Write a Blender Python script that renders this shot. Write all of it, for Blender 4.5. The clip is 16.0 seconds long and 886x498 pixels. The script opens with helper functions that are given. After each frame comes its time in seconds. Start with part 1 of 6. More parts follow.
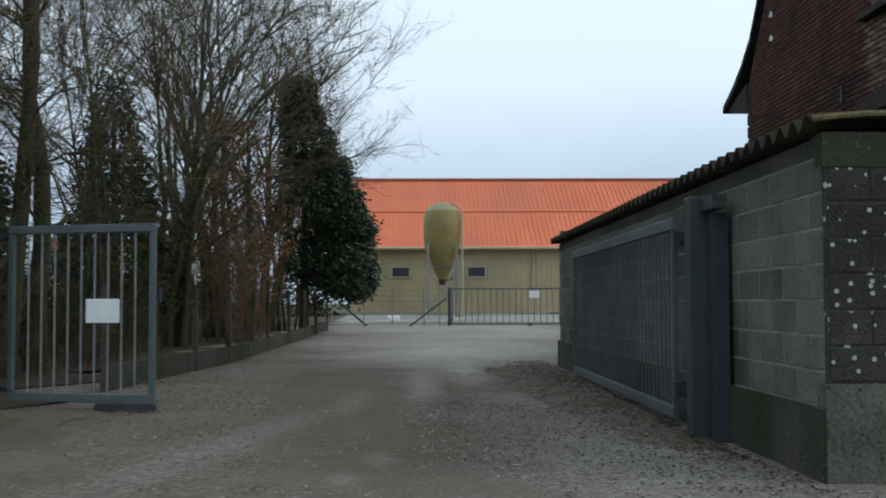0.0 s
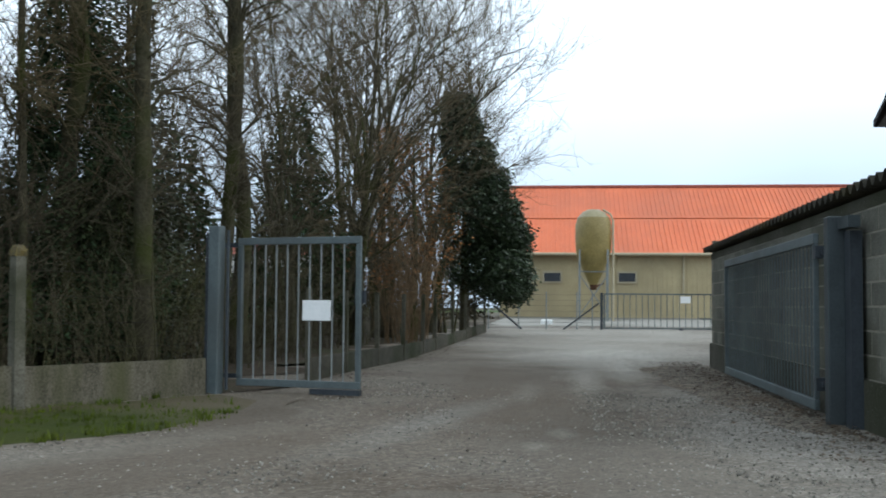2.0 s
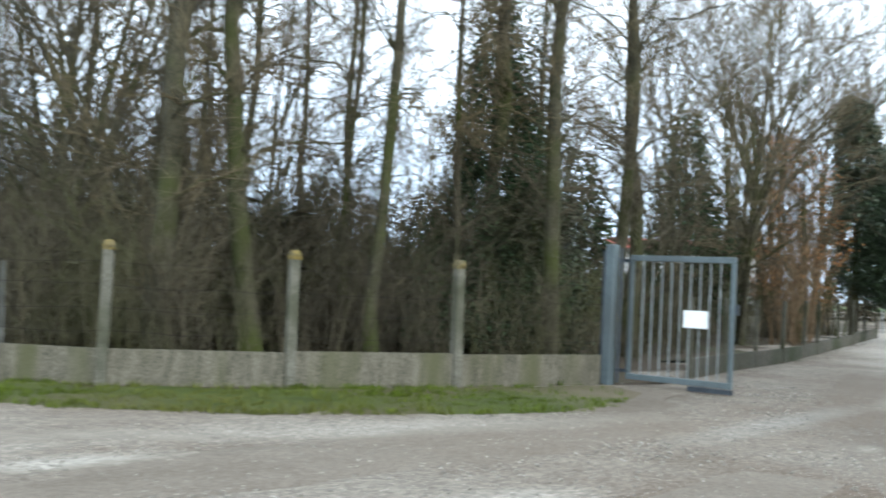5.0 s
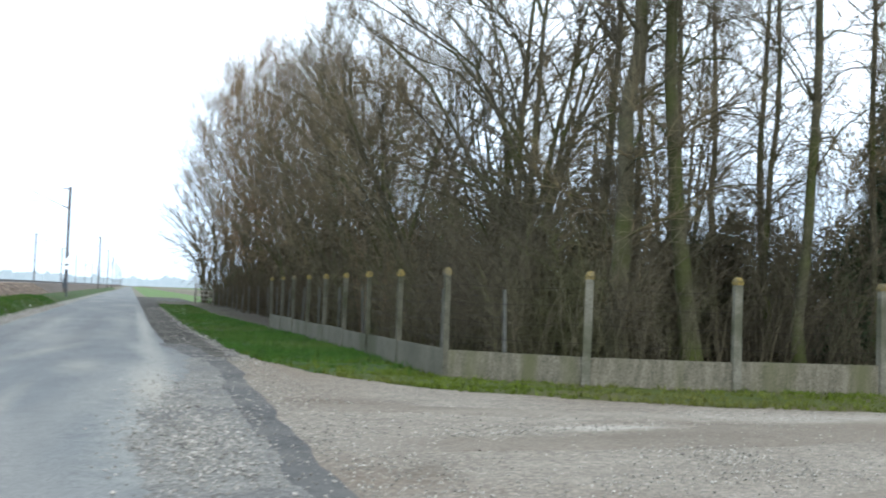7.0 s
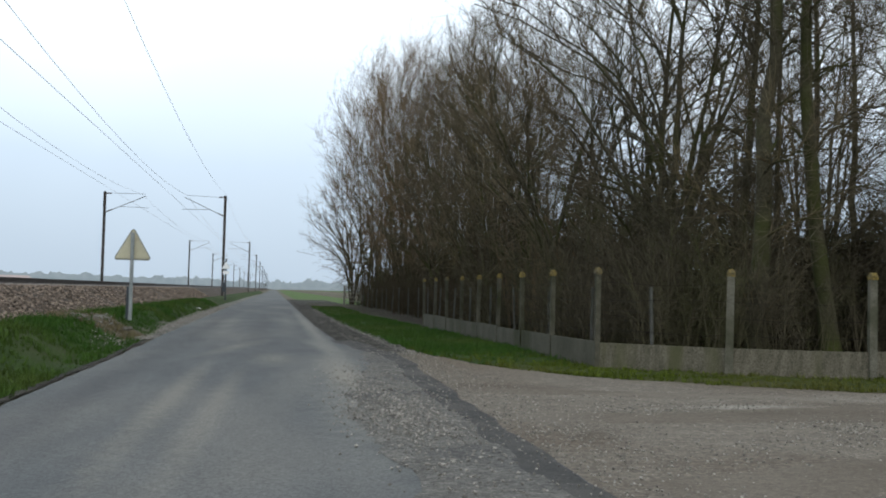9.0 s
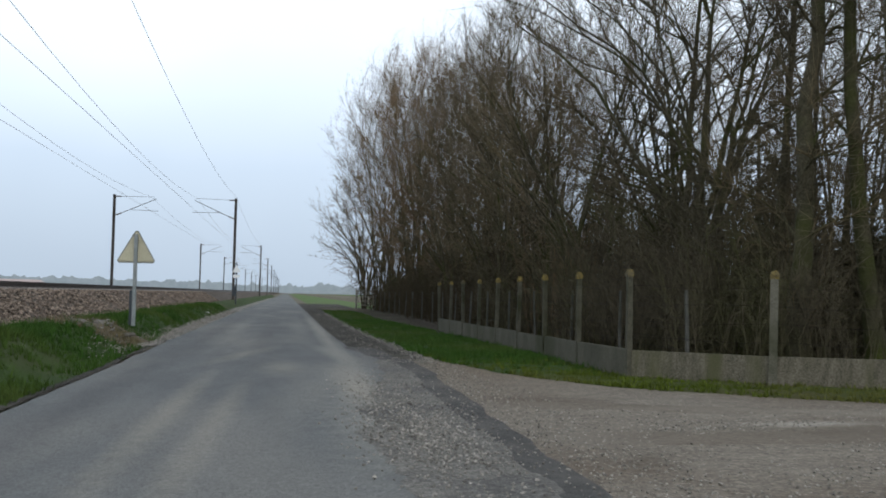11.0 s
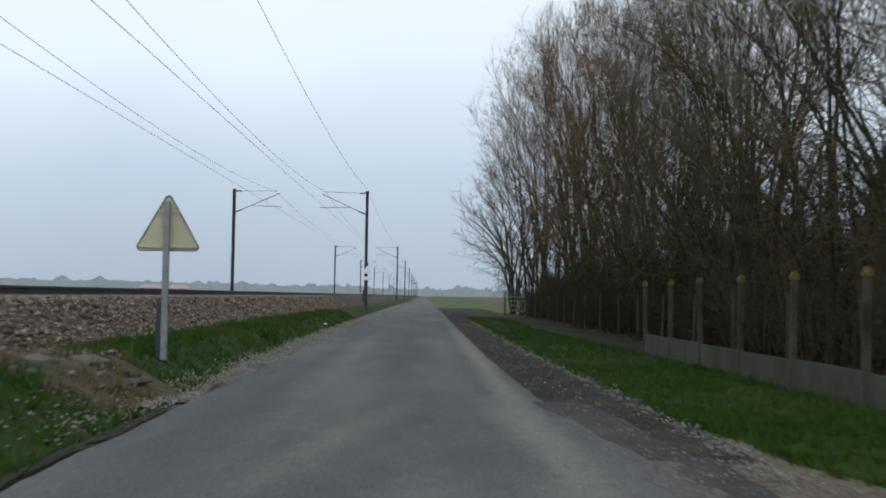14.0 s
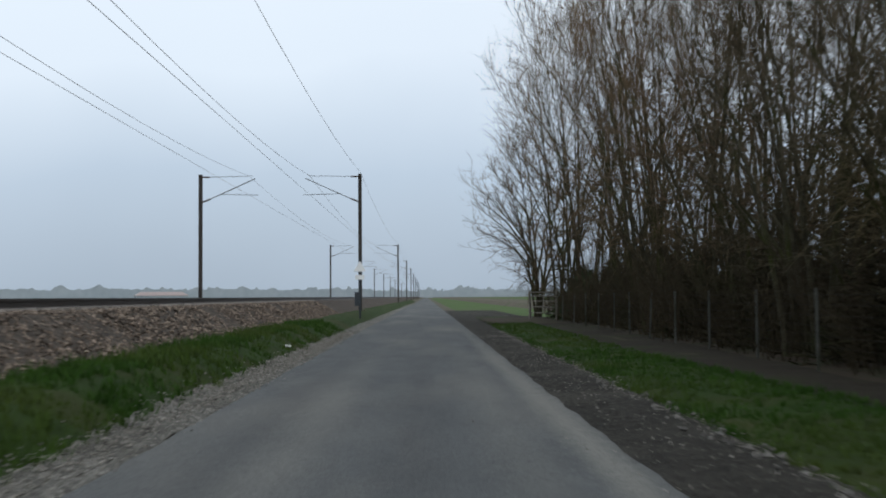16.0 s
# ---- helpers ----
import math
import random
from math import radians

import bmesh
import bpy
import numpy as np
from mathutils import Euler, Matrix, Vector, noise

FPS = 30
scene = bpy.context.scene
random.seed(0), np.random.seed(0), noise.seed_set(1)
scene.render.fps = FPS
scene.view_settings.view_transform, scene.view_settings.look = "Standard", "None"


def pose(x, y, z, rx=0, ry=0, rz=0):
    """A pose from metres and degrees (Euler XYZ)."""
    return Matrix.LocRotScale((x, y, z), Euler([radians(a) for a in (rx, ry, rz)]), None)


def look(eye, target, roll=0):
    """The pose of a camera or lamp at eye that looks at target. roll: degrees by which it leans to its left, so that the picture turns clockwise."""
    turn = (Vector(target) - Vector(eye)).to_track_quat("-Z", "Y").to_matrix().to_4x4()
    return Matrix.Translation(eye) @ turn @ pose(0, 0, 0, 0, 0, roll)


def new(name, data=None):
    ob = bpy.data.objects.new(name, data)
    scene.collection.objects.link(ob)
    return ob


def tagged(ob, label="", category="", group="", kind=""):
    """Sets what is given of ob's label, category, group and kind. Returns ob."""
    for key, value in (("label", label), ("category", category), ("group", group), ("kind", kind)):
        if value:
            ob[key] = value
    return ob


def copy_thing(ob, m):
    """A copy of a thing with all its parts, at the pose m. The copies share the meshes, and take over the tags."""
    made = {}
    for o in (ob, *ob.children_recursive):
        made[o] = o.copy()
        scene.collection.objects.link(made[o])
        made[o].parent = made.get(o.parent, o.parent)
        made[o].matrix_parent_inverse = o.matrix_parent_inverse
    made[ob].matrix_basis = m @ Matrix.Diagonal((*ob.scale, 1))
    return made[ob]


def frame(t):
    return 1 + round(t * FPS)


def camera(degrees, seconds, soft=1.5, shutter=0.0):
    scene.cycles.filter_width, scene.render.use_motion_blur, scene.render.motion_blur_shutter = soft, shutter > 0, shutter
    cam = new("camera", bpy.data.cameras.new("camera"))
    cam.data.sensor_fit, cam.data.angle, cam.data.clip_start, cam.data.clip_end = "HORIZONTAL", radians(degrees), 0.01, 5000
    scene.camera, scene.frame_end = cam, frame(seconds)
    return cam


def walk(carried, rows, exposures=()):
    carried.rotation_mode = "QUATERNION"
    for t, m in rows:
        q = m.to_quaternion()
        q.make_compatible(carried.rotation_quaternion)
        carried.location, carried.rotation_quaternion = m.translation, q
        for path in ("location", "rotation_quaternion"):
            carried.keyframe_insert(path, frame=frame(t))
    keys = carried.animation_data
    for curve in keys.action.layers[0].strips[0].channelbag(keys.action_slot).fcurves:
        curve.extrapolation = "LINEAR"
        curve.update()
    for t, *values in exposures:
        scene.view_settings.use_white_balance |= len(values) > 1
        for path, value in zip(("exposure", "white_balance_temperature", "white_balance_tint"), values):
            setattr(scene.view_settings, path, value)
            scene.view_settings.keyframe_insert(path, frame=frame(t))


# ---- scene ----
cam = camera(42.3, 16.0, soft=1.8, shutter=0.5)
PATH = [
    (0, (4.467, 2.752, 1.026), (6.213, 3.722, 1.121), -0.2),
    (0.5, (3.977, 2.562, 1.026), (5.698, 3.576, 1.126), 0.2),
    (1, (3.576, 2.387, 1.013), (5.257, 3.466, 1.113), -0.1),
    (1.5, (3.216, 2.242, 1.005), (4.859, 3.377, 1.109), 0.3),
    (2, (2.898, 2.105, 1.009), (4.506, 3.29, 1.111), 0.4),
    (2.5, (2.675, 2.01, 0.999), (4.252, 3.234, 1.103), 0.5),
    (3, (2.46, 1.916, 0.994), (4.011, 3.176, 1.094), 0.2),
    (3.2, (2.432, 1.859, 1.002), (3.964, 3.141, 1.098), 0.1),
    (5.3, (0.83, -0.032, 1.293), (1.858, 1.682, 1.358), 2.2),
    (5.5, (0.561, -0.24, 1.247), (1.527, 1.51, 1.319), 1.6),
    (6, (-0.081, -0.78, 1.189), (0.712, 1.055, 1.268), 2.2),
    (6.5, (-0.602, -1.403, 1.172), (0.041, 0.489, 1.259), 2.8),
    (7, (-0.911, -2.056, 1.153), (-0.388, -0.128, 1.237), 2.2),
    (7.5, (-1.184, -2.631, 1.133), (-0.75, -0.68, 1.213), 2.0),
    (8, (-1.351, -3.067, 1.125), (-0.98, -1.103, 1.202), 1.7),
    (8.5, (-1.472, -3.403, 1.122), (-1.147, -1.431, 1.197), 1.6),
    (9, (-1.548, -3.653, 1.115), (-1.259, -1.675, 1.192), 1.5),
    (9.2, (-1.57, -3.723, 1.113), (-1.291, -1.744, 1.19), 1.5),
    (11.3, (-1.461, -2.054, 1.121), (-1.197, -0.074, 1.204), 1.4),
    (11.5, (-1.43, -1.723, 1.163), (-1.19, 0.261, 1.243), 1.4),
    (12, (-1.395, -0.191, 1.18), (-1.225, 1.8, 1.268), 1.4),
    (12.5, (-1.4, 1.43, 1.187), (-1.285, 3.425, 1.27), 1.3),
    (13, (-1.42, 3.604, 1.184), (-1.351, 5.601, 1.267), 1.3),
    (13.5, (-1.452, 5.857, 1.172), (-1.408, 7.855, 1.258), 1.1),
    (14, (-1.517, 8.69, 1.176), (-1.486, 10.689, 1.258), 1.0),
    (14.5, (-1.568, 11.44, 1.17), (-1.538, 13.438, 1.253), 0.7),
    (15, (-1.619, 14.834, 1.196), (-1.591, 16.832, 1.282), 0.1),
    (15.5, (-1.698, 18.042, 1.232), (-1.67, 20.04, 1.324), -0.4),
    (16, (-1.807, 21.816, 1.21), (-1.777, 23.814, 1.293), -0.4),
]
walk(cam, [(t, look(eye, target, roll)) for t, eye, target, roll in PATH],
     [(0, -0.35, 5950, 4), (1.5, 0.0, 5970, 4), (3, 0.4, 6020, 5), (4.5, 1.0, 5980, 5), (5.5, 1.6, 5880, 4), (6.5, 1.5, 5900, 5), (7.5, 0.75, 6080, 6), (9, 0.0, 6300, 7), (11.5, -0.1, 6250, 9), (13.5, -0.3, 6250, 8), (16, -0.45, 6250, 8)])

# ---- sky, sun ----
world = bpy.data.worlds.new("overcast")
scene.world = world
world.use_nodes = True
wn, wl = world.node_tree.nodes, world.node_tree.links
wn.clear()
SUN_EL, SUN_AZ = radians(38), radians(165)
sky = wn.new("ShaderNodeTexSky")
sky.sky_type = "NISHITA"
sky.sun_disc = False
sky.sun_elevation, sky.sun_rotation = SUN_EL, SUN_AZ
sky.air_density, sky.dust_density, sky.ozone_density = 1.0, 6.0, 2.0
wgeo = wn.new("ShaderNodeTexCoord")
wsep = wn.new("ShaderNodeSeparateXYZ")
wl.new(wgeo.outputs["Generated"], wsep.inputs[0])
wnoise = wn.new("ShaderNodeTexNoise")
wnoise.inputs["Scale"].default_value = 2.2
wnoise.inputs["Detail"].default_value = 4
wl.new(wgeo.outputs["Generated"], wnoise.inputs["Vector"])
wadd = wn.new("ShaderNodeMath")
wadd.operation = "MULTIPLY_ADD"
wl.new(wnoise.outputs["Fac"], wadd.inputs[0])
wadd.inputs[1].default_value = 0.16
wl.new(wsep.outputs["Z"], wadd.inputs[2])
ramp = wn.new("ShaderNodeValToRGB")
wl.new(wadd.outputs[0], ramp.inputs[0])
cr = ramp.color_ramp
cr.elements[0].position, cr.elements[0].color = 0.06, (0.60, 0.70, 0.82, 1)
cr.elements[1].position, cr.elements[1].color = 0.40, (1.26, 1.34, 1.42, 1)
mid = cr.elements.new(0.17)
mid.color = (0.78, 0.90, 1.05, 1)
mid = cr.elements.new(0.27)
mid.color = (1.16, 1.25, 1.36, 1)
b_cloud = wn.new("ShaderNodeBackground")
wl.new(ramp.outputs[0], b_cloud.inputs["Color"])
b_cloud.inputs["Strength"].default_value = 0.9
b_sky = wn.new("ShaderNodeBackground")
wl.new(sky.outputs[0], b_sky.inputs["Color"])
b_sky.inputs["Strength"].default_value = 0.02
wsum = wn.new("ShaderNodeAddShader")
wl.new(b_cloud.outputs[0], wsum.inputs[0])
wl.new(b_sky.outputs[0], wsum.inputs[1])
wout = wn.new("ShaderNodeOutputWorld")
wl.new(wsum.outputs[0], wout.inputs["Surface"])

sun = new("sun", bpy.data.lights.new("sun", "SUN"))
sun.data.energy, sun.data.angle, sun.data.color = 0.5, radians(40), (1.0, 0.97, 0.92)
sun.matrix_world = look((0, 0, 60), (-40 * math.sin(SUN_AZ), -40 * math.cos(SUN_AZ), 60 - 40 * math.tan(SUN_EL)))


# ---- materials ----
def mat(name, c1, c2, scale=3.0, rough=0.9, bump=0.3, fine=40.0, c3=None, metal=0.0, big=0.35, spots=None, detail=6, island=0.0, rnd=0.0, stretch=None, hard=0.28, pebble=None, peb=(0.75, 1.3), stains=()):
    """Two-scale mottled surface: c1/c2 blend over fine grain, c3 in broad stains, spots = (colour, scale, threshold)."""
    m = bpy.data.materials.new(name)
    m.use_nodes = True
    n, l = m.node_tree.nodes, m.node_tree.links
    p = n["Principled BSDF"]
    p.inputs["Roughness"].default_value = rough
    p.inputs["Metallic"].default_value = metal
    if rough >= 0.7:
        p.inputs["Specular IOR Level"].default_value = 0.12
    geo = n.new("ShaderNodeNewGeometry")
    n1 = n.new("ShaderNodeTexNoise")
    n1.inputs["Scale"].default_value, n1.inputs["Detail"].default_value = scale, detail
    n1.inputs["Roughness"].default_value = 0.65
    where = geo.outputs["Position"]
    if stretch:
        vm = n.new("ShaderNodeVectorMath")
        vm.operation = "MULTIPLY"
        vm.inputs[1].default_value = stretch
        l.new(where, vm.inputs[0])
        where = vm.outputs[0]
    l.new(where, n1.inputs["Vector"])
    n2 = n.new("ShaderNodeTexNoise")
    n2.inputs["Scale"].default_value, n2.inputs["Detail"].default_value = fine, 3
    l.new(geo.outputs["Position"], n2.inputs["Vector"])
    ad = n.new("ShaderNodeMath")
    ad.operation = "ADD"
    l.new(n1.outputs["Fac"], ad.inputs[0])
    l.new(n2.outputs["Fac"], ad.inputs[1])
    mr = n.new("ShaderNodeMapRange")
    mr.inputs["From Min"].default_value, mr.inputs["From Max"].default_value = 1.0 - hard, 1.0 + hard
    l.new(ad.outputs[0], mr.inputs["Value"])
    mix = n.new("ShaderNodeMix")
    mix.data_type = "RGBA"
    mix.inputs["A"].default_value, mix.inputs["B"].default_value = (*c1, 1), (*c2, 1)
    l.new(mr.outputs[0], mix.inputs["Factor"])
    out = mix.outputs["Result"]
    if c3:
        n3 = n.new("ShaderNodeTexNoise")
        n3.inputs["Scale"].default_value, n3.inputs["Detail"].default_value = scale * 0.22, 4
        l.new(where, n3.inputs["Vector"])
        r3 = n.new("ShaderNodeMapRange")
        r3.inputs["From Min"].default_value, r3.inputs["From Max"].default_value = 0.48, 0.68
        r3.inputs["To Max"].default_value = big * 2
        l.new(n3.outputs["Fac"], r3.inputs["Value"])
        mx = n.new("ShaderNodeMix")
        mx.data_type = "RGBA"
        l.new(out, mx.inputs["A"])
        mx.inputs["B"].default_value = (*c3, 1)
        l.new(r3.outputs[0], mx.inputs["Factor"])
        out = mx.outputs["Result"]
    if spots:
        v = n.new("ShaderNodeTexVoronoi")
        v.inputs["Scale"].default_value = spots[1]
        l.new(geo.outputs["Position"], v.inputs["Vector"])
        lt = n.new("ShaderNodeMapRange")
        lt.inputs["From Min"].default_value, lt.inputs["From Max"].default_value = spots[2], spots[2] * 0.75
        l.new(v.outputs["Distance"], lt.inputs["Value"])
        sepc = n.new("ShaderNodeSeparateColor")
        l.new(v.outputs["Color"], sepc.inputs[0])
        gt = n.new("ShaderNodeMath")
        gt.operation = "GREATER_THAN"
        gt.inputs[1].default_value = 0.66
        l.new(sepc.outputs[0], gt.inputs[0])
        mu = n.new("ShaderNodeMath")
        mu.operation = "MULTIPLY"
        l.new(lt.outputs[0], mu.inputs[0])
        l.new(gt.outputs[0], mu.inputs[1])
        ms = n.new("ShaderNodeMix")
        ms.data_type = "RGBA"
        l.new(out, ms.inputs["A"])
        ms.inputs["B"].default_value = (*spots[0], 1)
        l.new(mu.outputs[0], ms.inputs["Factor"])
        out = ms.outputs["Result"]
    for sx, sy, rx, ry, ang, colour, strength in stains:
        mp = n.new("ShaderNodeMapping")
        mp.vector_type = "TEXTURE"
        mp.inputs["Location"].default_value = (sx, sy, 0)
        mp.inputs["Rotation"].default_value = (0, 0, radians(ang))
        mp.inputs["Scale"].default_value = (rx, ry, 1)
        l.new(geo.outputs["Position"], mp.inputs["Vector"])
        ln = n.new("ShaderNodeVectorMath")
        ln.operation = "LENGTH"
        l.new(mp.outputs[0], ln.inputs[0])
        wn = n.new("ShaderNodeTexNoise")
        wn.inputs["Scale"].default_value, wn.inputs["Detail"].default_value = 2.2 / max(0.35, min(rx, ry)), 5
        l.new(geo.outputs["Position"], wn.inputs["Vector"])
        wa = n.new("ShaderNodeMath")
        wa.operation = "MULTIPLY_ADD"
        wa.inputs[1].default_value = 1.0
        l.new(wn.outputs["Fac"], wa.inputs[0])
        l.new(ln.outputs["Value"], wa.inputs[2])
        wr = n.new("ShaderNodeMapRange")
        wr.inputs["From Min"].default_value, wr.inputs["From Max"].default_value = 1.5, 0.6
        wr.inputs["To Max"].default_value = strength
        l.new(wa.outputs[0], wr.inputs["Value"])
        wm = n.new("ShaderNodeMix")
        wm.data_type = "RGBA"
        l.new(out, wm.inputs["A"])
        wm.inputs["B"].default_value = (*colour, 1)
        l.new(wr.outputs[0], wm.inputs["Factor"])
        out = wm.outputs["Result"]
    if island or rnd:
        if island:
            src = geo.outputs["Random Per Island"]
        else:
            src = n.new("ShaderNodeObjectInfo").outputs["Random"]
        ir = n.new("ShaderNodeMapRange")
        k = island or rnd
        ir.inputs["To Min"].default_value, ir.inputs["To Max"].default_value = 1 - k, 1 + k
        l.new(src, ir.inputs["Value"])
        hs = n.new("ShaderNodeHueSaturation")
        l.new(ir.outputs[0], hs.inputs["Value"])
        l.new(out, hs.inputs["Color"])
        out = hs.outputs["Color"]
    relief = ad.outputs[0]
    for size in pebble or ():
        pv = n.new("ShaderNodeTexVoronoi")
        pv.inputs["Scale"].default_value = size
        l.new(geo.outputs["Position"], pv.inputs["Vector"])
        pc = n.new("ShaderNodeSeparateColor")
        l.new(pv.outputs["Color"], pc.inputs[0])
        pr = n.new("ShaderNodeMapRange")
        pr.inputs["To Min"].default_value, pr.inputs["To Max"].default_value = peb
        l.new(pc.outputs[0], pr.inputs["Value"])
        ph = n.new("ShaderNodeHueSaturation")
        l.new(pr.outputs[0], ph.inputs["Value"])
        l.new(out, ph.inputs["Color"])
        out = ph.outputs["Color"]
        ps = n.new("ShaderNodeMath")
        ps.operation = "SUBTRACT"
        l.new(relief, ps.inputs[0])
        l.new(pv.outputs["Distance"], ps.inputs[1])
        relief = ps.outputs[0]
    l.new(out, p.inputs["Base Color"])
    if bump:
        b = n.new("ShaderNodeBump")
        b.inputs["Strength"].default_value = bump
        b.inputs["Distance"].default_value = 0.02
        l.new(relief, b.inputs["Height"])
        l.new(b.outputs[0], p.inputs["Normal"])
    return m


PALE, DAMP, DUST = (0.285, 0.265, 0.228), (0.075, 0.062, 0.047), (0.188, 0.184, 0.166)
SAND = (0.215, 0.200, 0.170)
BROWN, GREY = (0.108, 0.086, 0.064), (0.255, 0.247, 0.225)
YARD_STAINS = [(1.4, 14.5, 1.4, 5.0, 0, BROWN, 0.8), (9.0, 8.0, 4.0, 2.0, 20, BROWN, 0.55), (6.5, 3.0, 3.0, 2.0, 20, BROWN, 0.4), (13.5, 9.0, 5.0, 1.8, 30, BROWN, 0.75), (18.0, 12.5, 5.0, 1.2, 32, BROWN, 0.45), (11.8, 5.0, 3.4, 1.2, 30, GREY, 0.55), (16.5, 7.6, 4.0, 1.0, 30, GREY, 0.55), (17.0, 10.0, 4.0, 0.3, 30, PALE, 0.6), (20.0, 11.0, 5.0, 0.4, 30, PALE, 0.7), (14.5, 9.4, 2.2, 0.22, 30, PALE, 0.25), (11.0, 8.2, 3.5, 0.4, 20, GREY, 0.4)]
YARD_STAINS += [(1.05, 5.15, 0.35, 0.12, 0, DAMP, 0.8), (1.2, 10.0, 1.0, 0.5, 20, DAMP, 0.5), (3.4, 7.75, 0.9, 0.25, 10, PALE, 0.6), (10.6, 10.0, 3.2, 0.9, 25, DAMP, 0.55), (11.0, 6.6, 1.7, 0.9, 30, DAMP, 0.65), (12.9, 7.4, 1.0, 0.5, 30, DAMP, 0.75), (14.8, 8.4, 1.3, 0.5, 30, DAMP, 0.65), (10.9, 6.8, 0.5, 0.16, 30, PALE, 0.3), (10.0, 6.5, 0.42, 0.13, 30, PALE, 0.3),
               (1.04, 5.4, 0.45, 0.22, 60, DAMP, 0.7), (3.5, 7.9, 1.0, 0.3, 10, PALE, 0.5), (3.6, 7.2, 1.6, 0.5, 10, DAMP, 0.35), (5.5, 5.7, 1.2, 0.4, 10, PALE, 0.45), (7.9, 6.6, 0.8, 0.3, 20, DAMP, 0.5),
               (25.0, 14.0, 7.0, 3.0, 30, (0.36, 0.34, 0.30), 0.8), (36.0, 20.0, 14.0, 8.0, 30, (0.36, 0.34, 0.30), 0.85), (6.0, 8.8, 5.0, 0.7, 0, PALE, 0.32), (8.5, 4.0, 3.0, 1.2, 30, PALE, 0.25)]
ROAD_STAINS = [(-0.75, 7.0, 0.5, 4.5, 0, DUST, 0.7), (-0.5, 32.0, 0.26, 30.0, 0, DUST, 0.9), (-0.6, 19.0, 0.35, 4.0, 4, DUST, 0.6), (-3.4, 8.0, 0.3, 8.0, 0, (0.06, 0.062, 0.066), 0.5), (-0.2, 26.0, 0.3, 3.0, 0, (0.05, 0.05, 0.05), 0.4), (-2.52, 8.0, 0.20, 7.0, -0.5, SAND, 0.5), (-2.06, 7.0, 0.18, 6.0, -1, SAND, 0.45), (-2.2, 18.0, 0.3, 4.0, -9, SAND, 0.4), (-0.62, 11.5, 0.36, 4.5, 0, SAND, 0.9), (-1.5, 14.5, 0.5, 2.2, 0, SAND, 0.4), (-3.3, 28.0, 0.45, 22.0, 0, (0.066, 0.068, 0.069), 0.5), (-1.9, 30.0, 0.35, 20.0, 0, (0.070, 0.071, 0.072), 0.45), (-1.0, 11.5, 0.5, 5.0, -5, DUST, 0.35), (-0.6, 14.0, 0.6, 3.0, 0, DUST, 0.5), (-1.1, 34.0, 0.4, 16.0, 0, DUST, 0.3), (-2.9, 34.0, 0.4, 16.0, 0, DUST, 0.3)]
M_GROUND = mat("field_soil", (0.07, 0.058, 0.042), (0.12, 0.10, 0.075), 0.6, c3=(0.05, 0.075, 0.025), fine=12)
M_FIELD = mat("field_grass", (0.038, 0.075, 0.016), (0.068, 0.112, 0.028), 0.8, fine=15, c3=(0.09, 0.095, 0.045))
M_LITTER = mat("leaf_litter", (0.026, 0.021, 0.014), (0.06, 0.044, 0.03), 3, fine=30, c3=(0.022, 0.035, 0.011))
M_GRAVEL = mat("yard_gravel", (0.092, 0.077, 0.061), (0.184, 0.163, 0.135), 1.3, fine=70, bump=0.4, c3=(0.088, 0.068, 0.050), big=0.46, spots=((0.29, 0.277, 0.248), 30, 0.24), hard=0.48, pebble=(26, 62), peb=(0.74, 1.27), stains=YARD_STAINS)
M_ROAD = mat("road_asphalt", (0.071, 0.075, 0.077), (0.116, 0.120, 0.121), 2.2, fine=90, bump=0.5, c3=(0.152, 0.147, 0.136), big=0.36, stretch=(1.0, 0.22, 1.0), hard=0.32, pebble=(75,), stains=ROAD_STAINS)
M_SHOULDER = mat("muddy_shoulder", (0.019, 0.0175, 0.0145), (0.050, 0.046, 0.038), 2.0, fine=40, bump=1.0, c3=(0.066, 0.061, 0.051), spots=((0.17, 0.16, 0.14), 24, 0.13), hard=0.28, pebble=(22, 60), peb=(0.65, 1.4))
M_WORN = mat("worn_gritty_asphalt", (0.090, 0.086, 0.079), (0.175, 0.166, 0.150), 2.0, fine=60, bump=0.9, c3=(0.085, 0.084, 0.083), big=0.5, spots=((0.27, 0.26, 0.235), 34, 0.15), hard=0.3, pebble=(28, 70))
# crumbled asphalt, darkened further for the shadow line of its step
M_BROKEN = mat("broken_asphalt_edge", (0.030, 0.030, 0.030), (0.080, 0.077, 0.073), 3, fine=50, bump=1.0, c3=(0.10, 0.095, 0.085), spots=((0.24, 0.23, 0.205), 22, 0.14))
M_GRASSBED = mat("verge_turf", (0.024, 0.033, 0.006), (0.046, 0.057, 0.011), 2.2, fine=60, bump=0.8, c3=(0.060, 0.048, 0.026), big=0.45, stains=[(12.0, 10.8, 3.2, 1.6, 10, (0.105, 0.087, 0.062), 0.85)])
M_BLADE = mat("grass_blades", (0.034, 0.051, 0.004), (0.080, 0.106, 0.010), 1.0, fine=9, bump=0, c3=(0.095, 0.084, 0.028), big=0.45, island=0.4, rough=0.7)
M_BALLAST = mat("ballast_bed", (0.034, 0.027, 0.022), (0.092, 0.075, 0.060), 3, fine=22, bump=1.0, pebble=(14,))
M_STONE = mat("ballast_stone", (0.070, 0.054, 0.043), (0.225, 0.180, 0.144), 6, fine=30, bump=0.3, island=0.7)
M_GRIT = mat("loose_gravel_stone", (0.13, 0.12, 0.105), (0.27, 0.253, 0.225), 6, fine=30, bump=0.2, island=0.5)
M_RUBBLE = mat("broken_asphalt_lumps", (0.075, 0.072, 0.066), (0.19, 0.18, 0.165), 6, fine=30, bump=0.4, island=0.5)
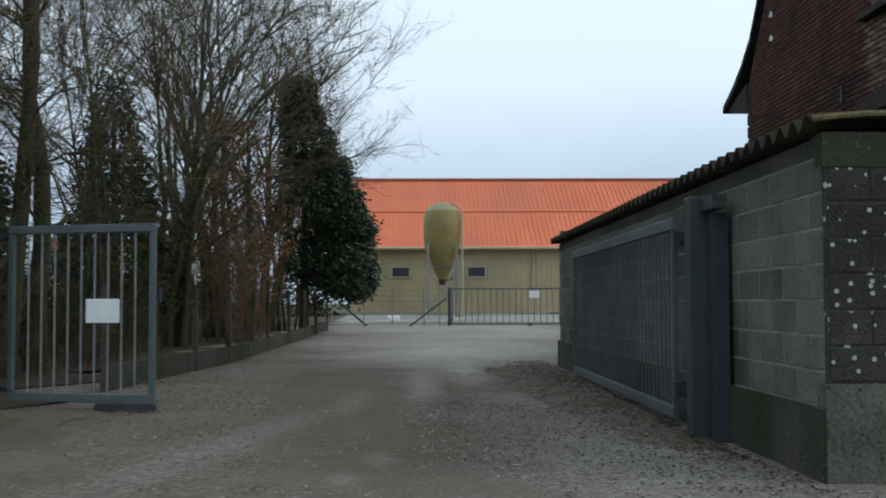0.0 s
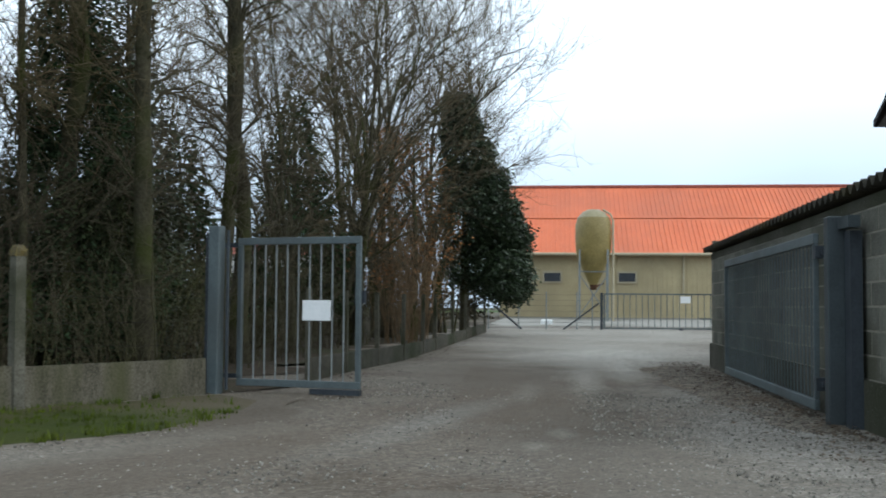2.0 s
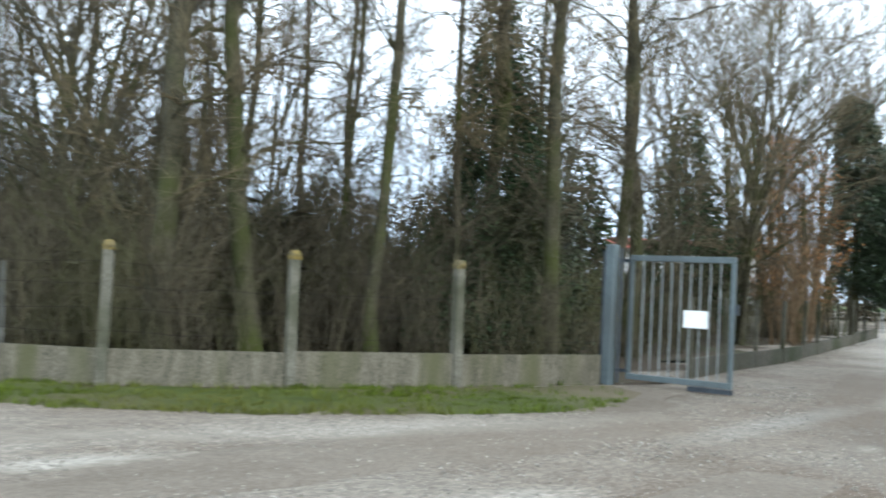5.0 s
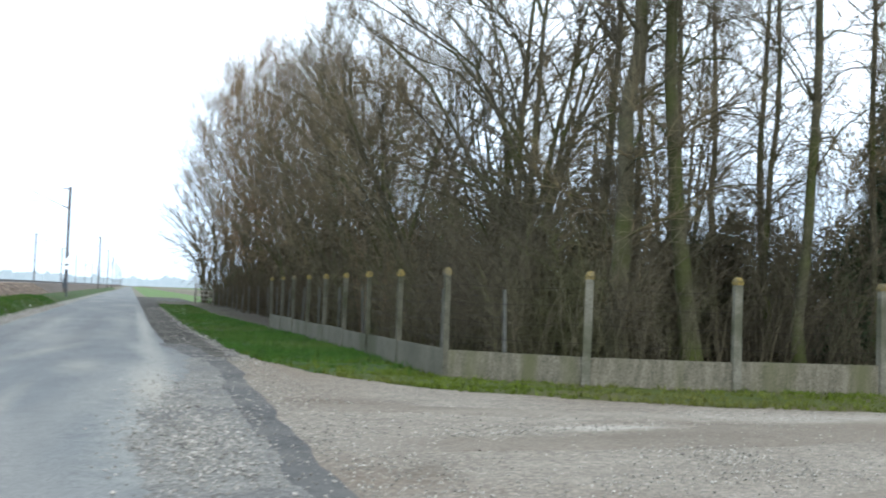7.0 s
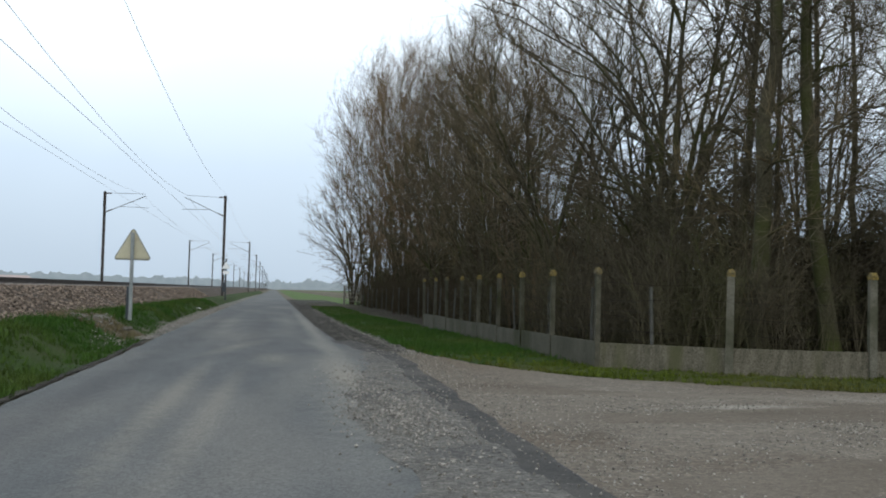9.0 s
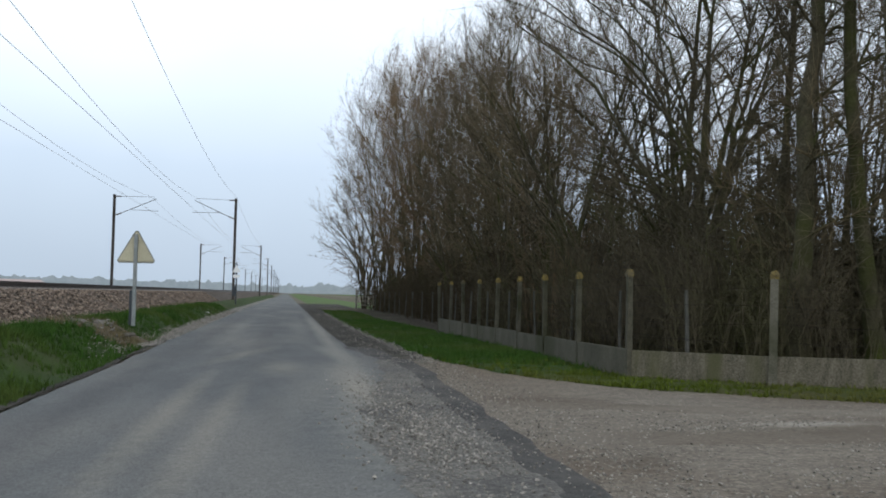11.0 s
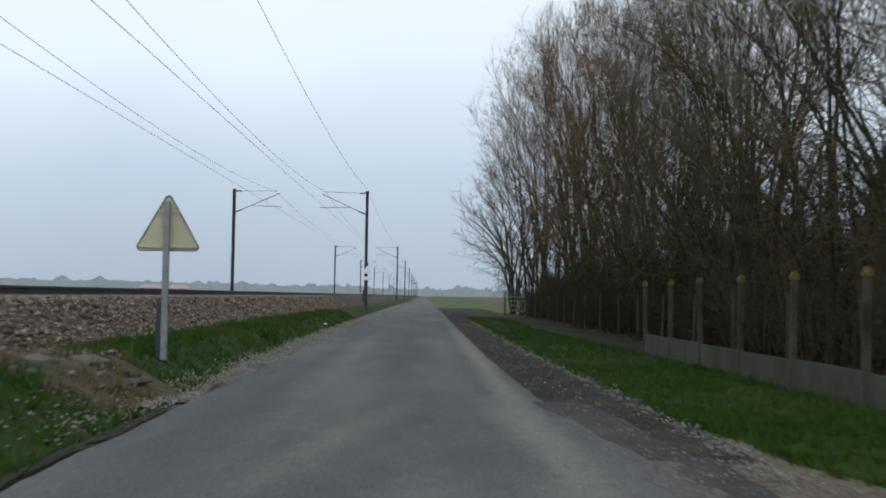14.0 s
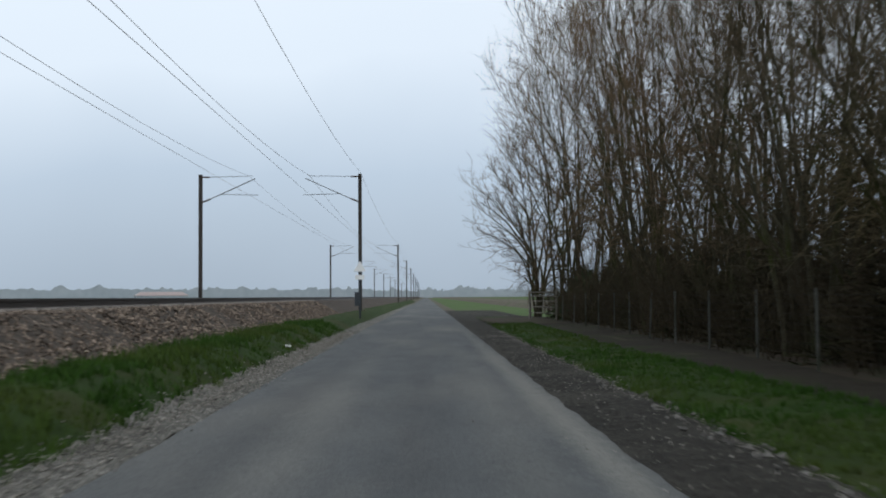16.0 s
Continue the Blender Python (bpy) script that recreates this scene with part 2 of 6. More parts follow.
M_YARDGRIT = mat("pale_yard_stone", (0.14, 0.13, 0.11), (0.27, 0.254, 0.222), 6, fine=30, bump=0.2, island=0.5)
M_CONC = mat("weathered_concrete", (0.056, 0.051, 0.036), (0.162, 0.148, 0.112), 2.6, fine=45, bump=0.4, c3=(0.074, 0.074, 0.036), big=0.42, stretch=(4.0, 4.0, 0.9), hard=0.27)
M_POSTC = mat("lichen_concrete_post", (0.075, 0.072, 0.055), (0.165, 0.156, 0.124), 6, fine=50, bump=0.5, c3=(0.045, 0.047, 0.027), big=0.5)
M_LICHEN = mat("ochre_lichen", (0.060, 0.053, 0.032), (0.23, 0.168, 0.042), 22, fine=70, bump=0.8, c3=(0.085, 0.078, 0.056), big=0.5, hard=0.2)
M_BARK = mat("grey_green_bark", (0.026, 0.024, 0.015), (0.078, 0.070, 0.044), 4, fine=24, bump=0.8, c3=(0.042, 0.050, 0.012), big=0.5)
M_TWIG = mat("brown_twigs", (0.086, 0.064, 0.038), (0.155, 0.115, 0.068), 1.2, fine=9, bump=0, c3=(0.155, 0.098, 0.054), big=0.4, rnd=0.18)
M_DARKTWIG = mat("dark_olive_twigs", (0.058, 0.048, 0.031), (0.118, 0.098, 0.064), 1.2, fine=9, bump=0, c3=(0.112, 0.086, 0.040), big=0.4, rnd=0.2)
M_REDTWIG = mat("reddish_twigs", (0.088, 0.061, 0.035), (0.160, 0.110, 0.062), 2, fine=14, bump=0, rnd=0.2)
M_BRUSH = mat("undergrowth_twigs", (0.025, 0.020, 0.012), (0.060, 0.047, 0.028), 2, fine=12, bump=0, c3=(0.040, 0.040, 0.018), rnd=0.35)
M_NEEDLE = mat("conifer_foliage", (0.020, 0.036, 0.017), (0.048, 0.076, 0.034), 3, fine=20, bump=0, c3=(0.04, 0.038, 0.018), island=0.4)
M_HOLLY = mat("dark_evergreen_leaves", (0.015, 0.03, 0.012), (0.04, 0.06, 0.025), 3, fine=20, bump=0, island=0.5, rough=0.5)
M_BROWNLEAF = mat("withered_brown_leaves", (0.16, 0.075, 0.03), (0.30, 0.15, 0.06), 3, fine=20, bump=0, island=0.4)
# dark brown, so the filler foliage reads as the wood's shaded inside
M_BRAMBLE = mat("dark_filler_foliage", (0.024, 0.020, 0.012), (0.060, 0.048, 0.028), 3, fine=20, bump=0, c3=(0.02, 0.03, 0.01), island=0.5)
M_IVY = mat("ivy_leaves", (0.020, 0.030, 0.011), (0.048, 0.056, 0.022), 3, fine=20, bump=0, c3=(0.04, 0.032, 0.018), island=0.4, rough=0.6)
M_STEEL = mat("galvanised_blue_grey_steel", (0.068, 0.088, 0.094), (0.115, 0.142, 0.148), 4, fine=50, bump=0.1, rough=0.6, metal=0.15, c3=(0.06, 0.07, 0.07))
M_DARKSTEEL = mat("dark_painted_steel", (0.018, 0.024, 0.031), (0.038, 0.048, 0.058), 4, fine=40, bump=0.1, rough=0.6, metal=0.1)
M_PLATE = mat("white_sign_plate", (0.72, 0.74, 0.74), (0.82, 0.83, 0.83), 5, fine=30, bump=0, rough=0.5)
M_BLOCK = mat("grey_concrete_block", (0.092, 0.092, 0.076), (0.182, 0.180, 0.150), 3, fine=60, bump=0.6, c3=(0.060, 0.060, 0.042), big=0.45, rnd=0.2)
M_LICHBLOCK = mat("lichened_dark_block", (0.028, 0.028, 0.024), (0.076, 0.072, 0.058), 4, fine=60, bump=0.7, c3=(0.02, 0.021, 0.016), spots=((0.42, 0.44, 0.40), 19, 0.30), rnd=0.12)
M_MORTAR = mat("pale_mortar", (0.18, 0.17, 0.138), (0.29, 0.272, 0.225), 8, fine=60, bump=0.5, c3=(0.09, 0.086, 0.07))
M_RENDERC = mat("rough_cement_base", (0.062, 0.062, 0.049), (0.145, 0.138, 0.112), 3, fine=40, bump=0.6, c3=(0.035, 0.041, 0.022), big=0.45, spots=((0.03, 0.03, 0.025), 20, 0.22))
M_FIBRE = mat("mossy_fibre_cement", (0.018, 0.017, 0.014), (0.046, 0.042, 0.032), 4, fine=40, bump=0.5, c3=(0.055, 0.046, 0.020))
M_BASEDARK = mat("damp_cement_base", (0.050, 0.049, 0.039), (0.115, 0.110, 0.088), 2.4, fine=40, bump=0.6, c3=(0.032, 0.036, 0.02), big=0.5, stretch=(1.0, 1.0, 0.6), spots=((0.20, 0.20, 0.17), 30, 0.16))
M_VERGETILE = mat("lichened_verge_tile", (0.045, 0.042, 0.032), (0.17, 0.14, 0.075), 9, fine=40, bump=0.8, c3=(0.22, 0.175, 0.07), big=0.4, hard=0.2)
M_FOOT = mat("stony_leaf_litter", (0.080, 0.066, 0.050), (0.180, 0.156, 0.126), 2.6, fine=50, bump=0.9, c3=(0.12, 0.09, 0.062), big=0.45, spots=((0.28, 0.265, 0.235), 30, 0.18), pebble=(24, 60), peb=(0.55, 1.5))
# reddish soil, its colour darkened for the shade of the trees above
M_SOIL = mat("shade_dark_reddish_soil", (0.013, 0.011, 0.007), (0.035, 0.028, 0.019), 1.6, fine=30, bump=0.8, c3=(0.025, 0.035, 0.009), big=0.45)
# lush green; extra dark for shade between the blades and beside the wood
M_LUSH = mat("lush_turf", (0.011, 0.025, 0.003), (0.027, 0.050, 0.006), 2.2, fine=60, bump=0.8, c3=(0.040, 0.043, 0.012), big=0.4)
M_LUSHBLADE = mat("lush_grass_blades", (0.017, 0.048, 0.005), (0.039, 0.088, 0.011), 1.2, fine=9, bump=0, c3=(0.062, 0.082, 0.018), big=0.4, island=0.35, rough=0.7)
M_STRAW = mat("dead_grass_blades", (0.085, 0.068, 0.040), (0.17, 0.137, 0.082), 1.2, fine=9, bump=0, c3=(0.06, 0.065, 0.02), big=0.4, island=0.4, rough=0.8)
M_SLAB = mat("weathered_slab", (0.070, 0.064, 0.054), (0.150, 0.138, 0.118), 5, fine=40, bump=0.6, c3=(0.06, 0.05, 0.035), big=0.45)
M_DEADGRASS = mat("dead_grass_and_soil", (0.040, 0.034, 0.023), (0.120, 0.096, 0.060), 5.0, fine=40, bump=1.0, c3=(0.034, 0.036, 0.018), big=0.5)
M_LANECONC = mat("mossy_lane_concrete", (0.040, 0.040, 0.029), (0.100, 0.096, 0.073), 2.4, fine=45, bump=0.5, c3=(0.030, 0.034, 0.014), big=0.5, stretch=(0.9, 0.9, 0.5), hard=0.34)
M_LANEPOST = mat("mossy_lane_post", (0.042, 0.041, 0.029), (0.102, 0.096, 0.073), 7, fine=50, bump=0.6, c3=(0.030, 0.033, 0.016), big=0.5)
M_BLACKWIRE = mat("dull_fence_wire", (0.012, 0.011, 0.010), (0.026, 0.024, 0.021), 5, fine=20, bump=0, rough=0.9)
M_BRUSHB = mat("olive_undergrowth_twigs", (0.038, 0.033, 0.021), (0.092, 0.078, 0.050), 2, fine=12, bump=0, c3=(0.046, 0.050, 0.016), big=0.45, rnd=0.3)
M_STAKE = mat("grey_concrete_stake", (0.046, 0.047, 0.042), (0.105, 0.104, 0.092), 6, fine=50, bump=0.4, c3=(0.04, 0.044, 0.03), big=0.4)
M_BRICK = mat("dark_red_brick", (0.044, 0.021, 0.015), (0.100, 0.046, 0.031), 4, fine=40, bump=0.4, c3=(0.030, 0.021, 0.018), big=0.5, rnd=0.35)
M_BRICKMORT = mat("old_lime_mortar", (0.048, 0.034, 0.028), (0.085, 0.062, 0.052), 8, fine=40, bump=0.3)
M_SLATE = mat("dark_tile_roof", (0.018, 0.018, 0.02), (0.04, 0.038, 0.038), 4, fine=20, bump=0.4)
M_TAN = mat("cream_metal_cladding", (0.36, 0.30, 0.17), (0.47, 0.395, 0.235), 1.2, fine=20, bump=0.05, rough=0.6, c3=(0.31, 0.26, 0.155))
M_ORANGE = mat("orange_roof_sheet", (0.56, 0.135, 0.05), (0.68, 0.185, 0.075), 0.8, fine=14, bump=0.05, rough=0.65, c3=(0.50, 0.15, 0.075), rnd=0.05)
M_GLASSD = mat("dark_window_pane", (0.02, 0.022, 0.026), (0.035, 0.038, 0.042), 3, fine=10, bump=0, rough=0.15)
M_FRAME = mat("weathered_window_frame", (0.34, 0.30, 0.21), (0.45, 0.40, 0.29), 5, fine=30, bump=0.1)
M_SILO = mat("yellowed_fibreglass", (0.16, 0.12, 0.032), (0.26, 0.20, 0.065), 2, fine=14, bump=0.1, rough=0.5, c3=(0.13, 0.11, 0.045))
M_SILOCAP = mat("grey_silo_cap", (0.20, 0.17, 0.085), (0.30, 0.26, 0.15), 3, fine=20, bump=0.1, rough=0.5)
M_RUST = mat("rusty_steel", (0.065, 0.034, 0.022), (0.125, 0.070, 0.046), 6, fine=40, bump=0.3)
M_RAIL = mat("brown_rail_steel", (0.03, 0.024, 0.021), (0.065, 0.05, 0.042), 5, fine=30, bump=0.2, rough=0.6, metal=0.4)
M_SLEEPER = mat("concrete_sleeper", (0.22, 0.20, 0.18), (0.33, 0.30, 0.27), 4, fine=30, bump=0.3)
M_MAST = mat("weathered_mast_steel", (0.045, 0.040, 0.037), (0.085, 0.077, 0.070), 3, fine=20, bump=0.1, rough=0.7, metal=0.2)
M_INSUL = mat("brown_glass_insulator", (0.05, 0.03, 0.025), (0.09, 0.06, 0.05), 6, fine=20, bump=0, rough=0.3)
M_WIRE = mat("catenary_wire", (0.46, 0.47, 0.48), (0.56, 0.57, 0.58), 3, fine=20, bump=0, rough=0.6)
M_SIGNBACK = mat("khaki_sign_back", (0.40, 0.375, 0.265), (0.50, 0.47, 0.34), 4, fine=30, bump=0.05, rough=0.6, c3=(0.34, 0.32, 0.22))
M_GALV = mat("galvanised_post", (0.17, 0.19, 0.19), (0.27, 0.29, 0.29), 5, fine=40, bump=0.05, rough=0.6, metal=0.3)
M_WOOD = mat("grey_weathered_wood", (0.105, 0.095, 0.080), (0.19, 0.172, 0.148), 5, fine=40, bump=0.4)
M_TRACK = mat("packed_wheel_track", (0.092, 0.076, 0.059), (0.152, 0.131, 0.106), 1.0, fine=60, bump=0.5, c3=(0.15, 0.132, 0.110), big=0.4, hard=0.42, pebble=(34, 75), peb=(0.86, 1.16), stains=YARD_STAINS)
M_WHITEGRIT = mat("pale_grit", (0.095, 0.09, 0.079), (0.20, 0.19, 0.168), 3.0, fine=60, bump=1.0, c3=(0.07, 0.066, 0.054), big=0.45, spots=((0.30, 0.29, 0.27), 26, 0.2), hard=0.28, pebble=(20, 46), peb=(0.55, 1.5))
M_LEAF = mat("fallen_brown_leaves", (0.040, 0.029, 0.020), (0.095, 0.070, 0.048), 6, fine=20, bump=0, island=0.5)
M_GATE = mat("dark_blue_grey_gate_paint", (0.024, 0.033, 0.037), (0.046, 0.060, 0.066), 4, fine=50, bump=0.1, rough=0.6, metal=0.1, c3=(0.026, 0.031, 0.033))
M_DARKMORTAR = mat("dark_mossy_mortar", (0.03, 0.03, 0.026), (0.062, 0.06, 0.05), 6, fine=60, bump=0.5, spots=((0.36, 0.38, 0.34), 16, 0.34))
M_MOSSCONC = mat("mossy_old_concrete", (0.034, 0.033, 0.025), (0.090, 0.085, 0.066), 3, fine=40, bump=0.6, c3=(0.030, 0.036, 0.017), big=0.5)
M_PALECONC = mat("pale_concrete_apron", (0.24, 0.23, 0.205), (0.33, 0.32, 0.29), 1.0, fine=30, bump=0.2, c3=(0.19, 0.18, 0.155))
M_DARKWOOD = mat("dark_damp_wood", (0.028, 0.024, 0.02), (0.06, 0.052, 0.042), 5, fine=40, bump=0.4)
M_WHITEWALL = mat("white_rendered_wall", (0.62, 0.62, 0.61), (0.74, 0.74, 0.73), 1, fine=14, bump=0.05)
M_REDROOF = mat("red_tile_roof", (0.20, 0.062, 0.045), (0.29, 0.095, 0.07), 2, fine=12, bump=0.2)
# blue-grey and greyed red: the haze of distance is mixed into these colours
M_FAR = mat("haze_pale_distance", (0.32, 0.37, 0.40), (0.39, 0.44, 0.47), 0.02, fine=0.1, bump=0)
M_FARRED = mat("haze_greyed_roof", (0.40, 0.335, 0.325), (0.44, 0.37, 0.355), 0.05, fine=0.3, bump=0)


# ---- mesh helpers ----
class Geo:
    """Collects vertices and faces, with a material slot per face."""

    def __init__(self):
        self.v, self.f, self.m = [], [], []

    def box(self, c, s, rz=0.0, slot=0, top=1.0):
        ca, sa = math.cos(rz), math.sin(rz)
        b = len(self.v)
        for z, k in ((-0.5, 1.0), (0.5, top)):
            for x, y in ((-0.5, -0.5), (0.5, -0.5), (0.5, 0.5), (-0.5, 0.5)):
                px, py = x * s[0] * k, y * s[1] * k
                self.v.append((c[0] + px * ca - py * sa, c[1] + px * sa + py * ca, c[2] + z * s[2]))
        for q in ((3, 2, 1, 0), (4, 5, 6, 7), (0, 1, 5, 4), (1, 2, 6, 5), (2, 3, 7, 6), (3, 0, 4, 7)):
            self.f.append(tuple(b + i for i in q))
            self.m.append(slot)

    def tube(self, pts, radii, sides=6, slot=0, cap=True):
        b = len(self.v)
        n = len(pts)
        for i, p in enumerate(pts):
            d = (pts[min(i + 1, n - 1)] - pts[max(i - 1, 0)]).normalized()
            a = d.cross(Vector((0.31, 0.87, 0.37))).normalized()
            c = d.cross(a)
            for k in range(sides):
                w = 2 * math.pi * k / sides
                self.v.append(tuple(p + (a * math.cos(w) + c * math.sin(w)) * radii[i]))
        for i in range(n - 1):
            for k in range(sides):
                k2 = (k + 1) % sides
                self.f.append((b + i * sides + k, b + i * sides + k2, b + (i + 1) * sides + k2, b + (i + 1) * sides + k))
                self.m.append(slot)
        if cap:
            self.f.append(tuple(b + k for k in range(sides))[::-1])
            self.f.append(tuple(b + (n - 1) * sides + k for k in range(sides)))
            self.m += [slot, slot]

    def quad(self, a, b, c, d, slot=0):
        i = len(self.v)
        self.v += [tuple(a), tuple(b), tuple(c), tuple(d)]
        self.f.append((i, i + 1, i + 2, i + 3))
        self.m.append(slot)

    def tri(self, a, b, c, slot=0):
        i = len(self.v)
        self.v += [tuple(a), tuple(b), tuple(c)]
        self.f.append((i, i + 1, i + 2))
        self.m.append(slot)

    def prism(self, poly, z0, z1, slot=0):
        """Upright prism over a counter-clockwise outline."""
        b, n = len(self.v), len(poly)
        self.v += [(x, y, z0) for x, y in poly] + [(x, y, z1) for x, y in poly]
        self.f.append(tuple(b + n + i for i in range(n)))
        self.f.append(tuple(b + i for i in range(n))[::-1])
        self.m += [slot, slot]
        for i in range(n):
            j = (i + 1) % n
            self.f.append((b + i, b + j, b + n + j, b + n + i))
            self.m.append(slot)

    def mesh(self, name, mats, smooth=False):
        me = bpy.data.meshes.new(name)
        me.from_pydata(self.v, [], self.f)
        for m in mats if isinstance(mats, (list, tuple)) else [mats]:
            me.materials.append(m)
        if any(self.m):
            me.polygons.foreach_set("material_index", self.m)
        if smooth:
            me.polygons.foreach_set("use_smooth", [True] * len(self.f))
        me.update()
        return me


def thing(name, label, category, group="", at=(0, 0, 0), rz=0.0):
    e = new(name)
    e.location = at
    e.rotation_euler = (0, 0, rz)
    return tagged(e, label, category, group)


def part(name, geo, material, parent, label="", smooth=False):
    ob = new(name, geo if isinstance(geo, bpy.types.Mesh) else geo.mesh(name, material, smooth))
    ob.parent = parent
    return tagged(ob, label)


def single(name, geo, material, label, category, kind="", smooth=False, group=""):
    return tagged(new(name, geo.mesh(name, material, smooth)), label, category, group, kind)


def bevel(ob, width=0.01, segments=1):
    md = ob.modifiers.new("bevel", "BEVEL")
    md.width, md.segments, md.limit_method = width, segments, "ANGLE"
    return ob


def V3(x, y, z):
    return Vector((x, y, z))


def smooth01(x):
    x = min(1.0, max(0.0, x))
    return x * x * (3 - 2 * x)


# the farm's own axes: u runs into the yard, v to the right of it
FA = radians(30.3)
FO = Vector((4.467, 2.752, 0))
FU, FV = Vector((math.cos(FA), math.sin(FA), 0)), Vector((math.sin(FA), -math.cos(FA), 0))


def farm(u, v, z=0.0):
    return FO + FU * u + FV * v + Vector((0, 0, z))


def height(x, y):
    """Ground height: the railway bank beside the road, and the yard's slow rise."""
    z = 0.0
    if x < -4.3:
        z += 0.40 * smooth01((-4.3 - x) / 1.0)
    p = Vector((x, y, 0)) - FO
    u = p.dot(FU)
    if u > 20 and x > 8:
        z += min(0.012 * (u - 20), 0.50)
    return z


def sheet(name, xs, ys, material, lift, label, category, inside=None, kind="structure", rough=0.0):
    """A ground sheet that follows height()."""
    g = Geo()
    idx = {}
    for j, y in enumerate(ys):
        for i, x in enumerate(xs):
            idx[i, j] = len(g.v)
            g.v.append((x, y, height(x, y) + lift + (noise.noise((x * 0.8, y * 0.8, 3.0)) * rough)))
    for j in range(len(ys) - 1):
        for i in range(len(xs) - 1):
            cx, cy = (xs[i] + xs[i + 1]) / 2, (ys[j] + ys[j + 1]) / 2
            if inside is None or inside(cx, cy):
                g.f.append((idx[i, j], idx[i + 1, j], idx[i + 1, j + 1], idx[i, j + 1]))
                g.m.append(0)
    return single(name, g, material, label, category, kind, True)


def span(a, b, step):
    n = max(1, round((b - a) / step))
    return [a + (b - a) * i / n for i in range(n + 1)]


def strip(name, left, right, material, lift, label, category, step=0.5, wob=0.0, rough=0.0, cols=6, edge=None):
    """A ground strip between two outlines given as lists of (x, y) with the same parameter."""

    def along(line, s):
        k = s * (len(line) - 1)
        i = min(int(k), len(line) - 2)
        f = k - i
        return line[i][0] * (1 - f) + line[i + 1][0] * f, line[i][1] * (1 - f) + line[i + 1][1] * f

    length = sum(math.dist(left[i], left[i + 1]) for i in range(len(left) - 1))
    n = max(2, int(length / step))
    g = Geo()
    for k in range(n + 1):
        s = k / n
        (x0, y0), (x1, y1) = along(left, s), along(right, s)
        for c in range(cols + 1):
            f = c / cols
            x, y = x0 + (x1 - x0) * f, y0 + (y1 - y0) * f
            if c in (0, cols):
                x += noise.noise((x * 0.9, y * 0.9, 7.0)) * wob + noise.noise((x * 4, y * 4, 2.0)) * wob * 0.4
                y += noise.noise((x * 0.9, y * 0.9, 17.0)) * wob
            rim = (c in (0, cols) or k in (0, n)) and edge is not None
            g.v.append((x, y, height(x, y) + (edge if rim else lift + noise.noise((x * 1.3, y * 1.3, 5.0)) * rough)))
    for k in range(n):
        for c in range(cols):
            a = k * (cols + 1) + c
            g.f.append((a, a + 1, a + cols + 2, a + cols + 1))
            g.m.append(0)
    return single(name, g, material, label, category, "structure", True)


# ---- the ground ----
gx = [-3000, -1200, -500, -200, -90, -45, -25] + span(-16, -6.4, 0.8) + span(-6.2, -3.8, 0.15) + span(-3.4, 12, 0.7) + span(13, 70, 3) + [90, 150, 300, 800, 3000]
gy = [-3000, -800, -200, -60, -25, -12] + span(-8, 70, 2.0) + span(75, 130, 5) + [170, 250, 400, 700, 1500, 4000]
sheet("ground", gx, gy, M_GROUND, -0.03, "bare brownish farmland and soil under the whole place", "ground", rough=0.0)
sheet("field_right", [0.7, 2, 4, 8, 20, 60, 200], span(78, 130, 6) + [200, 400, 800], M_FIELD, 0.0, "green winter wheat field beyond the wood", "field")
sheet("wood_floor", span(3.3, 45, 1.5), span(12, 86, 2), M_LITTER, 0.012, "dark leaf litter under the bare trees", "ground",
      inside=lambda x, y: (y - 12.2 > 0.55 * (x - 12.0)) and (x > 3.3 and y > 13.0 - 0.25 * (x - 3.6)), rough=0.05)
sheet("yard", span(0.2, 14, 0.7) + span(15, 62, 1.5), span(-12, 48, 1.2), M_GRAVEL, 0.004, "pale trodden gravel of the farm yard and its mouth", "gravel yard",
      inside=lambda x, y: (y < 13.2 + 0.55 * max(0, x - 12) or (x < 3.3 and y < 20)) and (x > 0.2), rough=0.012)
strip("road", [(-4.0, -60), (-3.9, 0), (-3.9, 15), (-3.98, 22), (-4.0, 30), (-4.1, 60), (-3.9, 200), (-3.9, 900)],
      [(0.3, -60), (0.3, 0), (0.45, 15), (-0.2, 22), (-0.3, 30), (-0.3, 60), (-0.3, 200), (-0.3, 900)], M_ROAD, 0.022, "narrow patched grey asphalt lane", "road", step=0.6, wob=0.04, cols=8)
strip("road_worn_edge", [(-0.6, -6), (-0.75, 3), (-0.8, 7), (-0.55, 10), (-0.2, 13.5), (0.1, 17)],
      [(0.25, -6), (0.25, 3), (0.3, 7), (0.3, 10), (0.4, 13.5), (0.35, 17)], M_WORN, 0.030, "gritty pale worn edge of the lane", "road", step=0.2, wob=0.24, rough=0.006, edge=0.0245)
strip("broken_road_edge", [(0.0, -6), (-0.04, 3), (0.06, 9), (0.22, 15), (-0.05, 18.5), (-0.35, 21.5)],
      [(0.40, -6), (0.34, 3), (0.44, 9), (0.66, 15), (0.66, 18.5), (0.2, 21.5)], M_BROKEN, 0.030, "crumbling asphalt edge with loose stones, coloured dark for the step shadow", "road edge", step=0.25, wob=0.09, rough=0.004, edge=0.019)
sheet("roadside_dirt", span(-1.0, 4.0, 0.5), span(18.5, 120, 3), M_SHOULDER, 0.006, "dark stony dirt between lane and fence", "ground")
strip("muddy_shoulder", [(0.35, 17), (0.3, 22), (0.1, 30), (-0.1, 45), (-0.1, 80)],
      [(1.0, 17), (0.95, 22), (0.85, 30), (0.75, 45), (0.9, 80)], M_SHOULDER, 0.040, "muddy stony shoulder beside the lane", "road shoulder", step=0.4, wob=0.07, rough=0.02, edge=0.0)
